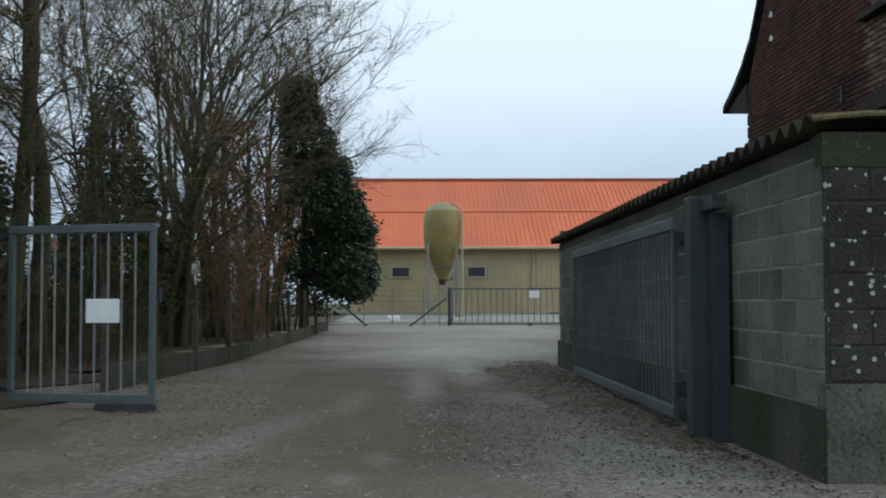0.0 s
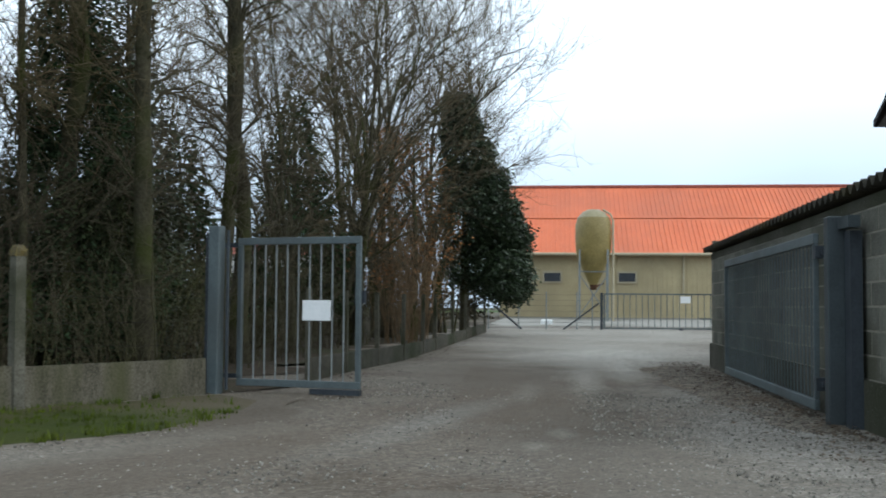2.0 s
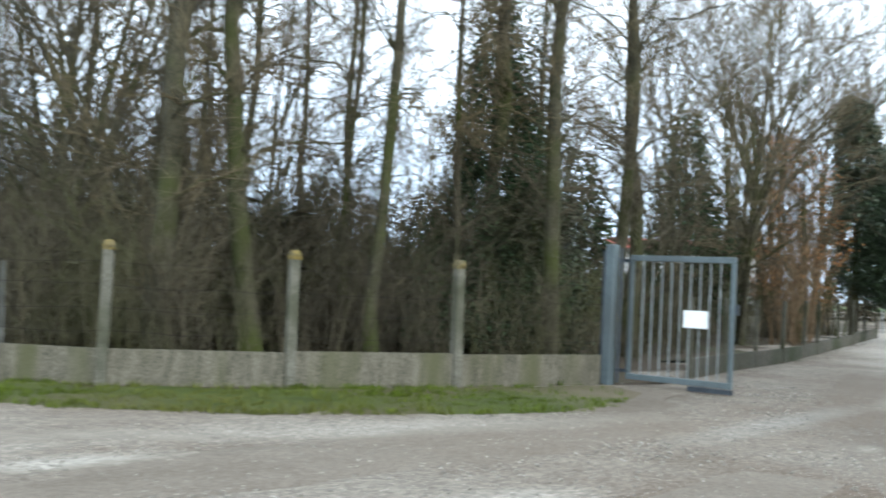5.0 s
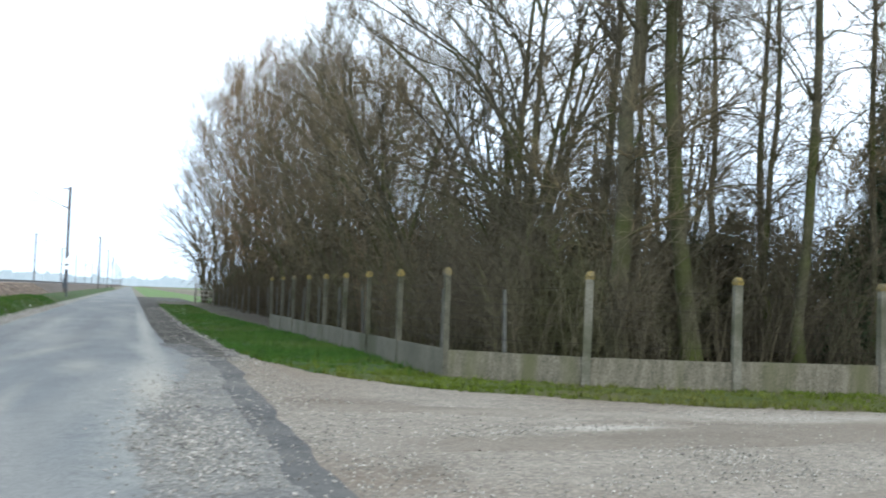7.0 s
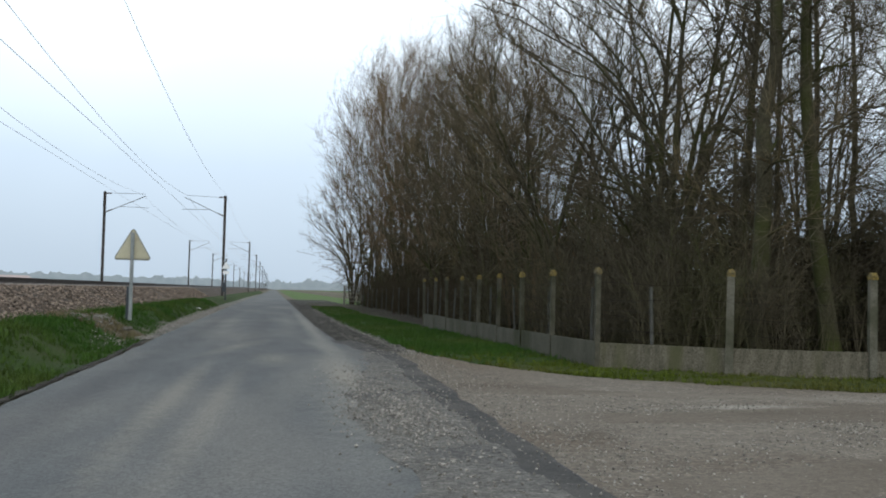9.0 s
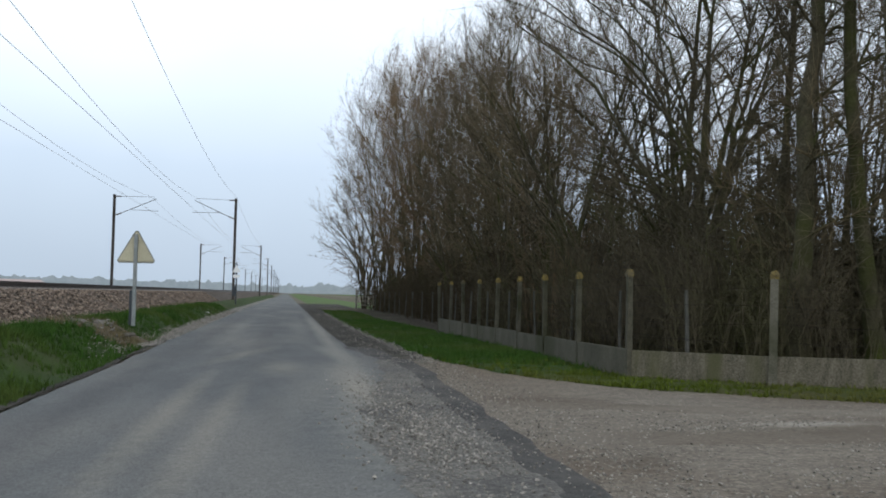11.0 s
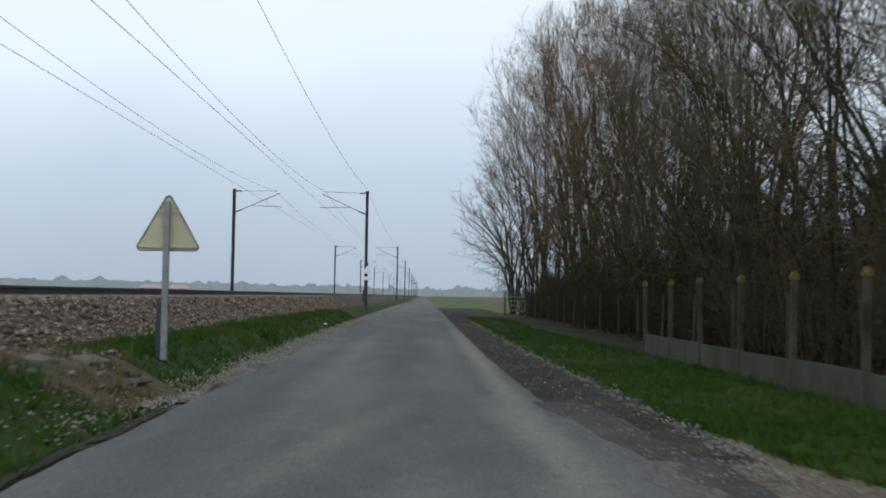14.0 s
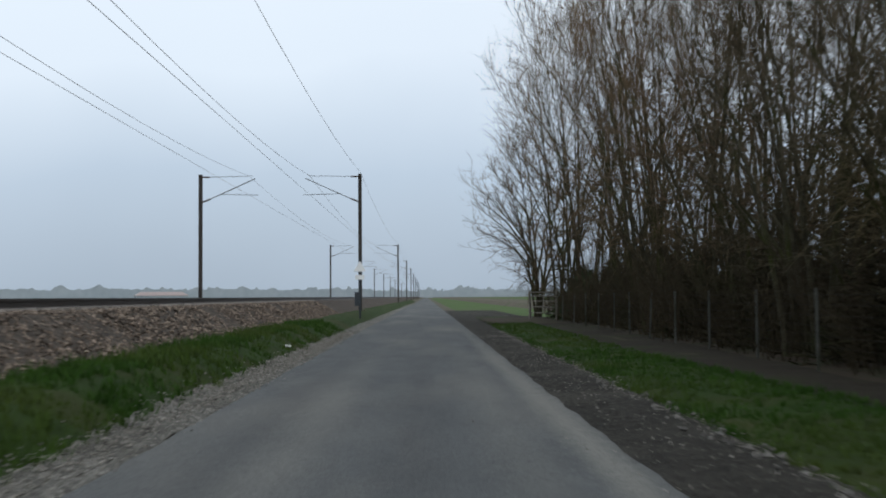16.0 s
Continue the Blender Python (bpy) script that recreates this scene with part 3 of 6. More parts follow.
strip("dirt_rim", [(-4.07, -8), (-4.06, 6), (-4.05, 14), (-4.12, 20.5)], [(-3.95, -8), (-3.95, 6), (-3.95, 14), (-4.05, 20.5)], M_SHOULDER, 0.027, "dark dirt rim between grass and asphalt", "road shoulder", step=0.25, wob=0.09, rough=0.003, edge=0.018)
strip("gravel_shoulder", [(-4.3, 21), (-4.6, 27), (-4.68, 34), (-4.65, 60), (-4.5, 200)],
      [(-4.0, 21), (-4.02, 27), (-4.05, 34), (-4.05, 60), (-3.9, 200)], M_WHITEGRIT, 0.030, "grey gravel shoulder of the lane", "road shoulder", step=0.5, wob=0.12, rough=0.01, edge=0.0)

strip("wheel_track", [(4, -3), (7.5, 4.6), (11.5, 8.6), (15, 11.0), (19, 13.6)], [(6, -3), (8.6, 3.7), (12.6, 7.4), (16.2, 9.8), (20.5, 12.4)],
      M_TRACK, 0.014, "smooth brown packed wheel track through the gravel", "gravel yard", step=0.5, wob=0.5, rough=0.01, edge=-0.01)
strip("wheel_track", [(3, 6), (8.6, 7.4), (11.5, 10.2), (15, 12.3)], [(3, 8), (8.2, 9.0), (10.9, 11.0), (14.0, 12.7)],
      M_TRACK, 0.014, "smooth brown packed wheel track through the gravel", "gravel yard", step=0.5, wob=0.5, rough=0.01, edge=-0.01)
for left, right in (([(0.5, 5.9), (3, 6.3), (6, 6.9), (8.6, 7.4)], [(0.5, 7.1), (3, 7.3), (6, 8.0), (8.2, 8.6)]), ([(0.5, 2.0), (3, 3.2), (6, 4.4), (8.4, 5.4)], [(0.5, 3.2), (3, 4.2), (5.8, 5.4), (8.0, 6.2)]), ([(0.6, 9.0), (2.6, 8.7), (5, 8.5)], [(0.6, 9.9), (2.4, 9.6), (4.8, 9.1)])):
    strip("wheel_track", left, right, M_TRACK, 0.014, "smooth brown packed wheel track through the gravel", "gravel yard", step=0.4, wob=0.28, rough=0.008, edge=-0.004)
strip("wall_foot_litter", [tuple(farm(u, v)[:2]) for u, v in ((7.2, 2.25), (10, 2.25), (14, 2.25), (19.5, 2.25))], [tuple(farm(u, v)[:2]) for u, v in ((7.4, 1.8), (10, 1.35), (14, 1.0), (19, 0.9))],
      M_FOOT, 0.012, "brown leaf litter and stones along the foot of the shed wall", "ground", step=0.25, wob=0.5, rough=0.02, edge=-0.012)
strip("concrete_apron", [tuple(farm(u, -3.4)[:2]) for u in (44, 50, 57.9)], [tuple(farm(u, 20)[:2]) for u in (44, 50, 57.9)], M_PALECONC, 0.02, "pale concrete apron in front of the barn", "pavement", step=1.0)
# grass verges
SPLAY = [(0.95, 90), (0.64, 45), (0.66, 29), (0.88, 20), (1.2, 16.5), (1.9, 13.4), (2.8, 11.7), (4.2, 10.6), (5.9, 9.75), (7.6, 9.4), (9.2, 9.35), (10.4, 9.85), (11.7, 10.9)]
FENCE = [(2.9, 90), (2.7, 45), (3.3, 28), (3.4, 20), (3.4, 18.5), (3.45, 15.5), (3.6, 13.8), (5.1, 12.6), (7.1, 12.15), (8.2, 12.05), (9.3, 12.0), (10.8, 12.05), (12.0, 11.9)]
strip("verge_splay", SPLAY[4:], FENCE[4:], M_GRASSBED, 0.028, "mossy yellow-green grass below the curved fence", "grass verge", step=0.35, wob=0.12, rough=0.03, edge=-0.005)
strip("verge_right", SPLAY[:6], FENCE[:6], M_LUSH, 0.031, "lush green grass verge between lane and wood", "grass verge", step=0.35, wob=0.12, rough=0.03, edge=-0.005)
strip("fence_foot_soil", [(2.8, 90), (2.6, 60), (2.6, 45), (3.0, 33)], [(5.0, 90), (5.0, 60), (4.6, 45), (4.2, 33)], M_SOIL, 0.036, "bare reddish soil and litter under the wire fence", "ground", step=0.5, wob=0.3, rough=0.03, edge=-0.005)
strip("verge_left", [(-6.4, -10), (-6.4, 16), (-6.4, 34), (-6.4, 90), (-6.2, 300)], [(-4.05, -10), (-4.1, 16), (-4.44, 34), (-4.42, 90), (-4.35, 300)], M_LUSH, 0.02,
      "rough grass strip between lane and railway", "grass verge", step=0.6, wob=0.15, rough=0.05, edge=-0.01)


def verge_grass(name, count, place, label, tall, material):
    """Blades in tufts of about ten, each tuft with its own height and lean."""
    g = Geo()
    for _ in range(count // 10):
        cx, cy = place()
        big = tall * random.choice((0.45, 0.6, 0.8, 1.0, 1.5)) * random.uniform(0.8, 1.2)
        for _ in range(10):
            a, r = random.uniform(0, 6.28), abs(random.gauss(0, 0.055))
            x, y = cx + r * math.cos(a), cy + r * math.sin(a)
            z = height(x, y) + 0.03
            k = big * random.uniform(0.5, 1.2)
            w = 0.005 + 0.006 * random.random()
            lx, ly = (math.cos(a) * 0.4 + random.gauss(0, 0.25)) * k, (math.sin(a) * 0.4 + random.gauss(0, 0.25)) * k
            b = a + random.uniform(0.9, 2.2)
            ca, sa = math.cos(b) * w, math.sin(b) * w
            g.tri((x - ca, y - sa, z - 0.02), (x + ca, y + sa, z - 0.02), (x + lx, y + ly, z + k))
    return single(name, g, material, label, "grass", "stuff")


def on_right():
    while True:
        s = random.random() ** 0.8
        k = (1 - s) * (len(SPLAY) - 1)
        if k < 0.4:
            continue
        i = min(int(k), len(SPLAY) - 2)
        f = k - i
        x0, y0 = (SPLAY[i][j] * (1 - f) + SPLAY[i + 1][j] * f for j in (0, 1))
        x1, y1 = (FENCE[i][j] * (1 - f) + FENCE[i + 1][j] * f for j in (0, 1))
        w = random.random()
        if random.random() < 0.5 + 0.5 * noise.noise(((x0 + (x1 - x0) * w) * 0.9, (y0 + (y1 - y0) * w) * 0.9, 1.0)) + 0.25:
            return x0 + (x1 - x0) * w, y0 + (y1 - y0) * w


def on_left():
    while True:
        x, y = random.uniform(-6.3, -4.0), 5 + 55 * random.random() ** 1.35
        if x > -4.03 - 0.49 * smooth01((y - 14) / 20) or (19.5 < y < 22.0 + random.gauss(0, 0.2) and random.random() < 0.93):
            continue
        if random.random() < 0.55 + noise.noise((x * 0.8, y * 0.5, 4.0)) + 0.5 * (x < -5.2):
            return x, y


def on_splay():
    while True:
        x, y = on_right()
        if y < 18.0 + random.gauss(0, 1.6) and random.random() > (x - 8.5) / 3.0:
            return x, y


def on_lane():
    while True:
        x, y = on_right()
        if y > 18.0 + random.gauss(0, 1.6):
            return x, y


verge_grass("grass_tufts", 17000, on_splay, "short mossy yellow-green grass of the verge", 0.045, M_BLADE)
verge_grass("grass_tufts", 66000, on_lane, "lush dark green grass of the verge", 0.07, M_LUSHBLADE)
verge_grass("grass_tufts", 60000, on_left, "rough green grass beside the railway", 0.09, M_LUSHBLADE)


def stones(name, count, place, size, material, label, category):
    """Loose angular stones, one joined mesh."""
    g = Geo()
    base = [(1, 0, 0), (-1, 0, 0), (0, 1, 0), (0, -1, 0), (0, 0, 1), (0, 0, -1)]
    faces = [(0, 2, 4), (2, 1, 4), (1, 3, 4), (3, 0, 4), (2, 0, 5), (1, 2, 5), (3, 1, 5), (0, 3, 5)]
    for _ in range(count):
        x, y, z = place()
        r = size * random.uniform(0.5, 1.5)
        rot = Euler((random.random() * 6, random.random() * 6, random.random() * 6)).to_matrix()
        b = len(g.v)
        for q in base:
            w = rot @ (Vector(q) * r * random.uniform(0.6, 1.2))
            g.v.append((x + w.x, y + w.y, z + w.z * 0.8))
        for f in faces:
            g.f.append(tuple(b + i for i in f))
            g.m.append(0)
    return single(name, g, material, label, category, "stuff")


def in_yard():
    while True:
        x, y = random.uniform(0.4, 15), random.uniform(-3, 18)
        p = Vector((x, y, 0)) - FO
        u, v = p.dot(FU), p.dot(FV)
        if v > 2.2 and u > 6.3 or y > 9.6 - 0.03 * x and 1.4 < x < 12 or y > 13 and x > 1.2:
            continue
        if random.random() < 0.10 + 1.5 * max(0, noise.noise((x * 0.7, y * 1.1, 2.0)) - 0.05) + 0.55 * (v > 0.0 and u > 3) + 0.3 * (x < 1.2):
            return x, y, height(x, y) + 0.012


def by_road():
    y = -3 + 60 * random.random() ** 1.6
    if random.random() < 0.5:
        return random.gauss(0.35, 0.35) - 0.3 * smooth01((y - 20) / 8), y, 0.04
    if y < 24:
        return random.gauss(-0.35, 0.3), 5 + abs(random.gauss(0, 4)), 0.035
    return random.uniform(-4.7, -3.9), y, height(-4.3, y) + 0.05


def by_wall():
    u = random.uniform(6, 20)
    p = farm(u, 2.2 - abs(random.gauss(0, 0.45)))
    return p.x, p.y


def under_fence():
    k = random.random() * 24
    p = Vector((13.4 + k * 0.87, 12.6 + k * 0.48, 0)) + Vector((random.uniform(-0.2, 1.0), random.gauss(-0.4, 0.4), 0))
    return p.x, p.y


stones("loose_gravel", 20000, in_yard, 0.0105, M_YARDGRIT, "pale loose gravel stones scattered over the yard", "gravel")
stones("loose_gravel", 4500, by_road, 0.009, M_GRIT, "pale loose stones along the lane's edges", "gravel")


def on_shoulder():
    y = 16 + 45 * random.random() ** 1.5
    edge = 0.80 - 0.14 * smooth01((y - 21) / 9) + 0.12 * noise.noise((y * 0.7, 3.0, 0.0))
    return (random.gauss(edge, 0.09) if random.random() < 0.75 else random.uniform(0.1, 0.9)), y, 0.045


def on_grass_edge():
    y = 17 + 22 * random.random() ** 1.3
    return 0.80 - 0.14 * smooth01((y - 21) / 9) + random.gauss(0.0, 0.10), y, 0.05


def on_worn():
    return random.gauss(-0.35, 0.26), random.gauss(6.6, 2.2), 0.036


stones("loose_gravel", 2600, on_shoulder, 0.011, M_GRIT, "grey stones pressed into the muddy shoulder", "gravel")
stones("rubble", 170, on_grass_edge, 0.034, M_RUBBLE, "grey lumps of broken asphalt along the grass edge", "rubble")
stones("loose_gravel", 1500, on_worn, 0.0125, M_GRIT, "pale loose stones on the worn edge of the lane", "gravel")


def on_left_shoulder():
    y = 20 + 40 * random.random() ** 1.4
    x = random.gauss(-4.36, 0.14)
    return x, y, height(x, y) + 0.045


stones("loose_gravel", 5000, on_left_shoulder, 0.014, M_GRIT, "grey stones of the lane's gravel shoulder", "gravel")


def leaves(name, count, place, label):
    g = Geo()
    for _ in range(count):
        x, y = place()
        z = height(x, y) + 0.025 + random.random() * 0.02
        a, s = random.random() * 6.28, random.uniform(0.012, 0.030)
        u = Vector((math.cos(a), math.sin(a), random.uniform(-0.3, 0.3))) * s
        w = Vector((-math.sin(a), math.cos(a), random.uniform(-0.4, 0.4))) * s * 0.5
        c = Vector((x, y, z))
        g.quad(c - u, c + w, c + u, c - w)
    return single(name, g, M_LEAF, label, "leaves", "stuff")


leaves("fallen_leaves", 2600, by_wall, "brown fallen leaves along the shed wall")
leaves("fallen_leaves", 1800, under_fence, "brown fallen leaves along the yard fence")

# ---- railway ----
TRACKS = (-8.5, -12.0)
g = Geo()
prof = [(-5.9, 0.36), (-6.4, 0.62), (-7.05, 1.0), (-7.4, 1.03), (-13.4, 1.03), (-14.0, 0.95), (-15.2, 0.3), (-16.5, -0.05)]
ys = [-60] + span(-20, 120, 2) + span(130, 900, 40)
for y in ys:
    for x, z in prof:
        g.v.append((x + noise.noise((x, y * 0.5, 0)) * 0.12, y, z + noise.noise((x * 2, y, 9)) * 0.03))
for j in range(len(ys) - 1):
    for i in range(len(prof) - 1):
        a, n = j * len(prof) + i, len(prof)
        g.f.append((a, a + n, a + n + 1, a + 1))
        g.m.append(0)
single("ballast_bank", g, M_BALLAST, "brownish crushed-stone ballast bank of the railway", "ballast", "structure")


def on_ballast():
    y = 2 + 75 * random.random() ** 1.5
    x = random.uniform(-7.6, -5.75)
    zs = np.interp(-x, [-p[0] for p in prof], [p[1] for p in prof])
    return x + noise.noise((x, y * 0.5, 0)) * 0.12, y, float(zs) + 0.01


stones("ballast_stones", 20000, on_ballast, 0.039, M_STONE, "loose angular brown and grey ballast stones", "ballast")

for tx in TRACKS:
    track = thing("railway_track", "railway track with brown steel rails on concrete sleepers", "railway track", "tracks")
    for sx in (-0.7525, 0.7525):
        g = Geo()
        sec = [(-0.075, 0), (0.075, 0), (0.075, 0.02), (0.012, 0.04), (0.012, 0.115), (0.036, 0.125), (0.036, 0.165), (-0.036, 0.165), (-0.036, 0.125), (-0.012, 0.115), (-0.012, 0.04), (-0.075, 0.02)]
        for y in (-60, 900):
            g.v += [(tx + sx + a, y, 1.06 + b) for a, b in sec]
        n = len(sec)
        for i in range(n):
            g.f.append((i, (i + 1) % n, n + (i + 1) % n, n + i))
            g.m.append(0)
        part("rail", g, M_RAIL, track)
    g = Geo()
    g.box((0, 0, 0), (2.4, 0.26, 0.12))
    me = g.mesh("sleeper", M_SLEEPER)
    for k in range(140):
        s = part("sleeper", me, None, track)
        s.location = (tx, -5 + k * 0.6, 1.02)


def catenary_mast(side):
    """H-section mast with a hinged cantilever; side is +1 where the arm reaches towards +x."""
    m = thing("catenary_mast", "dark steel railway catenary mast with insulated cantilever arm", "catenary mast", "catenary masts")
    g = Geo()
    g.box((-0.09, 0, 4.0), (0.02, 0.2, 8.0))
    g.box((0.09, 0, 4.0), (0.02, 0.2, 8.0))
    g.box((0, 0, 4.0), (0.16, 0.02, 8.0))
    part("post", g, M_MAST, m)
    g = Geo()
    g.box((0, 0, -0.25), (0.6, 0.6, 0.7))
    part("footing", g, M_CONC, m)
    s = side
    g = Geo()
    g.tube([V3(s * 0.45, 0, 7.85), V3(s * 3.0, 0, 7.9)], [0.014, 0.014], 6)
    part("top_tie", g, M_MAST, m)
    g = Geo()
    g.tube([V3(s * 0.5, 0, 6.55), V3(s * 3.15, 0, 7.75)], [0.024, 0.024], 6)
    part("diagonal_tube", g, M_MAST, m)
    g = Geo()
    g.tube([V3(s * 1.15, 0, 6.85), V3(s * 3.3, 0, 6.8)], [0.017, 0.017], 6)
    part("registration_arm", g, M_MAST, m)
    for a, b in ((V3(s * 0.1, 0, 7.85), V3(s * 0.5, 0, 7.85)), (V3(s * 0.1, 0, 6.4), V3(s * 0.55, 0, 6.57))):
        g = Geo()
        pts = [a.lerp(b, k / 8) for k in range(9)]
        g.tube(pts, [0.03 if k % 2 else 0.07 for k in range(9)], 8)
        part("insulator", g, M_INSUL, m)
    return m


mast_r = catenary_mast(-1)
mast_l = catenary_mast(1)
MAST_Y = [88, 178, 246, 310, 374, 438, 502, 566, 630]
for k, y in enumerate([-38, 25] + MAST_Y):
    if k == 0:
        mast_r.matrix_basis, mast_l.matrix_basis = pose(-5.6, y, 0.35), pose(-14.8, y, 0.35)
    elif k > 1:
        copy_thing(mast_r, pose(-5.6, y, 0.35))
        copy_thing(mast_l, pose(-14.8, y, 0.35))

for tx, mx in zip(TRACKS, (-1, 1)):
    line = thing("overhead_line", "sagging overhead railway wires hung from the masts", "overhead wires", "overhead wires")
    for nm, h0, sag, r in (("contact_wire", 7.15, 0.0, 0.010), ("messenger_wire", 8.25, 0.75, 0.010), ("feeder_wire", 8.5, 0.7, 0.009)):
        if nm == "feeder_wire" and mx > 0:
            continue
        g = Geo()
        ally = [-38, 25] + MAST_Y
        off, pts = (2.9 if nm == "feeder_wire" else 0.0), []
        for a, b in zip(ally, ally[1:]):
            pts += [V3(tx + off, a + (b - a) * i / 10, h0 - sag * 4 * (i / 10) * (1 - i / 10)) for i in range(10)]
        g.tube(pts, [r] * len(pts), 4)
        part(nm, g, M_WIRE, line)

# ---- triangular road sign, seen from behind ----
sign = thing("warning_sign", "khaki back of a triangular road sign on a galvanised post", "road sign", at=(-4.77, 23.2, 0.38), rz=radians(-4))
g = Geo()
S = 0.85


def tri_outline(side, r):
    h = side * math.sqrt(3) / 2
    out = []
    for cx, cz, a0 in ((-side / 2 + r * 1.73, r, 210), (side / 2 - r * 1.73, r, 330), (0, h - 2 * r, 90)):
        for k in range(-4, 5):
            a = radians(a0 + k * 15)
            out.append((cx + r * math.cos(a), cz + r * math.sin(a)))
    return out


def flat_plate(g, outline, y, t, z0):
    n, b = len(outline), len(g.v)
    g.v += [(x, y, z0 + z) for x, z in outline] + [(x, y + t, z0 + z) for x, z in outline]
    g.f.append(tuple(b + i for i in range(n)))
    g.f.append(tuple(b + n + i for i in range(n))[::-1])
    for i in range(n):
        j = (i + 1) % n
        g.f.append((b + j, b + i, b + n + i, b + n + j))
    g.m += [0] * (n + 2)


flat_plate(g, tri_outline(S, 0.045), 0.0, 0.012, 1.31)
part("plate", g, M_SIGNBACK, sign)
g = Geo()
o = tri_outline(S, 0.045)
pts = [V3(x, -0.004, 1.31 + z) for x, z in o]
g.tube(pts + [pts[0], pts[1]], [0.011] * (len(pts) + 2), 5, cap=False)
part("rim", g, M_GALV, sign)
for z in (1.36, 1.80):
    w = S * (1 - (z - 1.31) / (S * 0.866)) * 0.94
    g = Geo()
    g.box((0, -0.012, z), (w, 0.02, 0.035))
    part("bracing_rail", g, M_SIGNBACK, sign)
g = Geo()
g.box((0, -0.06, 0.93), (0.08, 0.05, 2.0))
bevel(part("post", g, M_GALV, sign), 0.008)
g = Geo()
g.box((-0.075, -0.05, 0.33), (0.05, 0.05, 0.75))
part("stub_post", g, M_DARKSTEEL, sign)

strip("bare_patch", [(-6.5, 19.4), (-6.5, 20.8), (-6.3, 22.2)], [(-4.15, 19.4), (-4.2, 20.8), (-4.5, 22.2)], M_DEADGRASS, 0.05, "tan dead grass on a bare patch beside the lane", "ground", step=0.12, wob=0.5, rough=0.06, edge=-0.03)
for x, y, w, ang, lean in ((-5.4, 20.3, 0.5, 1.2, 0.25), (-5.1, 21.1, 0.62, 1.3, 0.3), (-4.68, 21.2, 0.62, 1.25, -0.2)):
    g = Geo()
    g.box((0, 0, 0.0), (w * 0.8, 0.26, 0.07), top=0.9)
    slab = single("broken_slab", g, M_SLAB, "broken grey concrete slab lying on the bare patch", "slab", group="broken slabs")
    slab.matrix_basis = pose(x, y, height(x, y) + 0.055, math.degrees(lean), 0, math.degrees(ang))
    bevel(slab, 0.012)


def on_bare():
    x, y = random.gauss(-4.5, 0.22), random.gauss(19.6, 1.3)
    return x, y, height(x, y) + 0.05


def on_patch():
    while True:
        x, y = random.uniform(-6.3, -4.3), random.uniform(19.0, 22.3)
        if noise.noise((x * 1.4, y * 1.4, 6.0)) > -0.12:
            return x, y


def lumps_on_patch():
    x, y = on_patch()
    return x, y, height(x, y) + 0.06


stones("loose_gravel", 420, on_bare, 0.016, M_GRIT, "pale stones strewn beside the bare patch", "gravel")
stones("rubble", 110, lumps_on_patch, 0.045, M_RUBBLE, "broken concrete lumps on the bare patch", "rubble")
verge_grass("dead_grass", 4200, on_patch, "tan dead grass tufts on the bare patch", 0.10, M_STRAW)

# small signal post by the line
sp = thing("signal_post", "small white triangular marker on a dark post by the railway", "marker post", at=(-4.7, 72, 0.38))
g = Geo()
g.tube([V3(0, 0, -0.1), V3(0, 0, 2.6)], [0.045, 0.045], 8)
part("post", g, M_DARKSTEEL, sp)
g = Geo()
flat_plate(g, tri_outline(0.55, 0.03), -0.05, 0.02, 1.95)
part("marker_plate", g, M_PLATE, sp)
g = Geo()
g.box((0, -0.06, 1.7), (0.4, 0.03, 0.2))
part("lower_plate", g, M_PLATE, sp)
g = Geo()
g.box((-0.12, 0, 0.75), (0.22, 0.2, 0.6))
part("relay_box", g, M_DARKSTEEL, sp)

g = Geo()
g.box((-4.7, 45.7, height(-4.7, 45.7) + 0.07), (0.17, 0.10, 0.05), 0.3, top=0.7)
single("white_marker_stone", g, M_PLATE, "small white painted stone in the grass", "marker stone")


# ---- concrete fence ----
def fence_post_mesh(h, w=0.115, material=None):
    g = Geo()
    g.box((0, 0, h * 0.46 - 0.1), (w, w, h * 0.92 + 0.2), top=0.93)
    return g.mesh("post", material or M_POSTC)


def post_cap_mesh(w=0.112):
    """Square cap with a sloped top, lumpy with lichen."""
    rc = random.Random(4)
    bm = bmesh.new()
    bmesh.ops.create_cube(bm, size=1.0)
    bmesh.ops.subdivide_edges(bm, edges=bm.edges[:], cuts=3, use_grid_fill=True)
    for v in bm.verts:
        k = 1.0 - 0.42 * max(0.0, v.co.z) ** 1.2 / 0.435
        v.co = Vector((v.co.x * w * 1.1 * k, v.co.y * w * 1.1 * k, 0.075 + v.co.z * 0.105))
        v.co += Vector((rc.gauss(0, 1), rc.gauss(0, 1), rc.gauss(0, 1))) * 0.0045
    me = bpy.data.meshes.new("post_cap")
    bm.to_mesh(me)
    bm.free()
    me.materials.append(M_LICHEN)
    return me


FP, FC = fence_post_mesh(1.60), post_cap_mesh()
FPL, FCL = fence_post_mesh(1.60, 0.082, M_LANEPOST), post_cap_mesh(0.088)


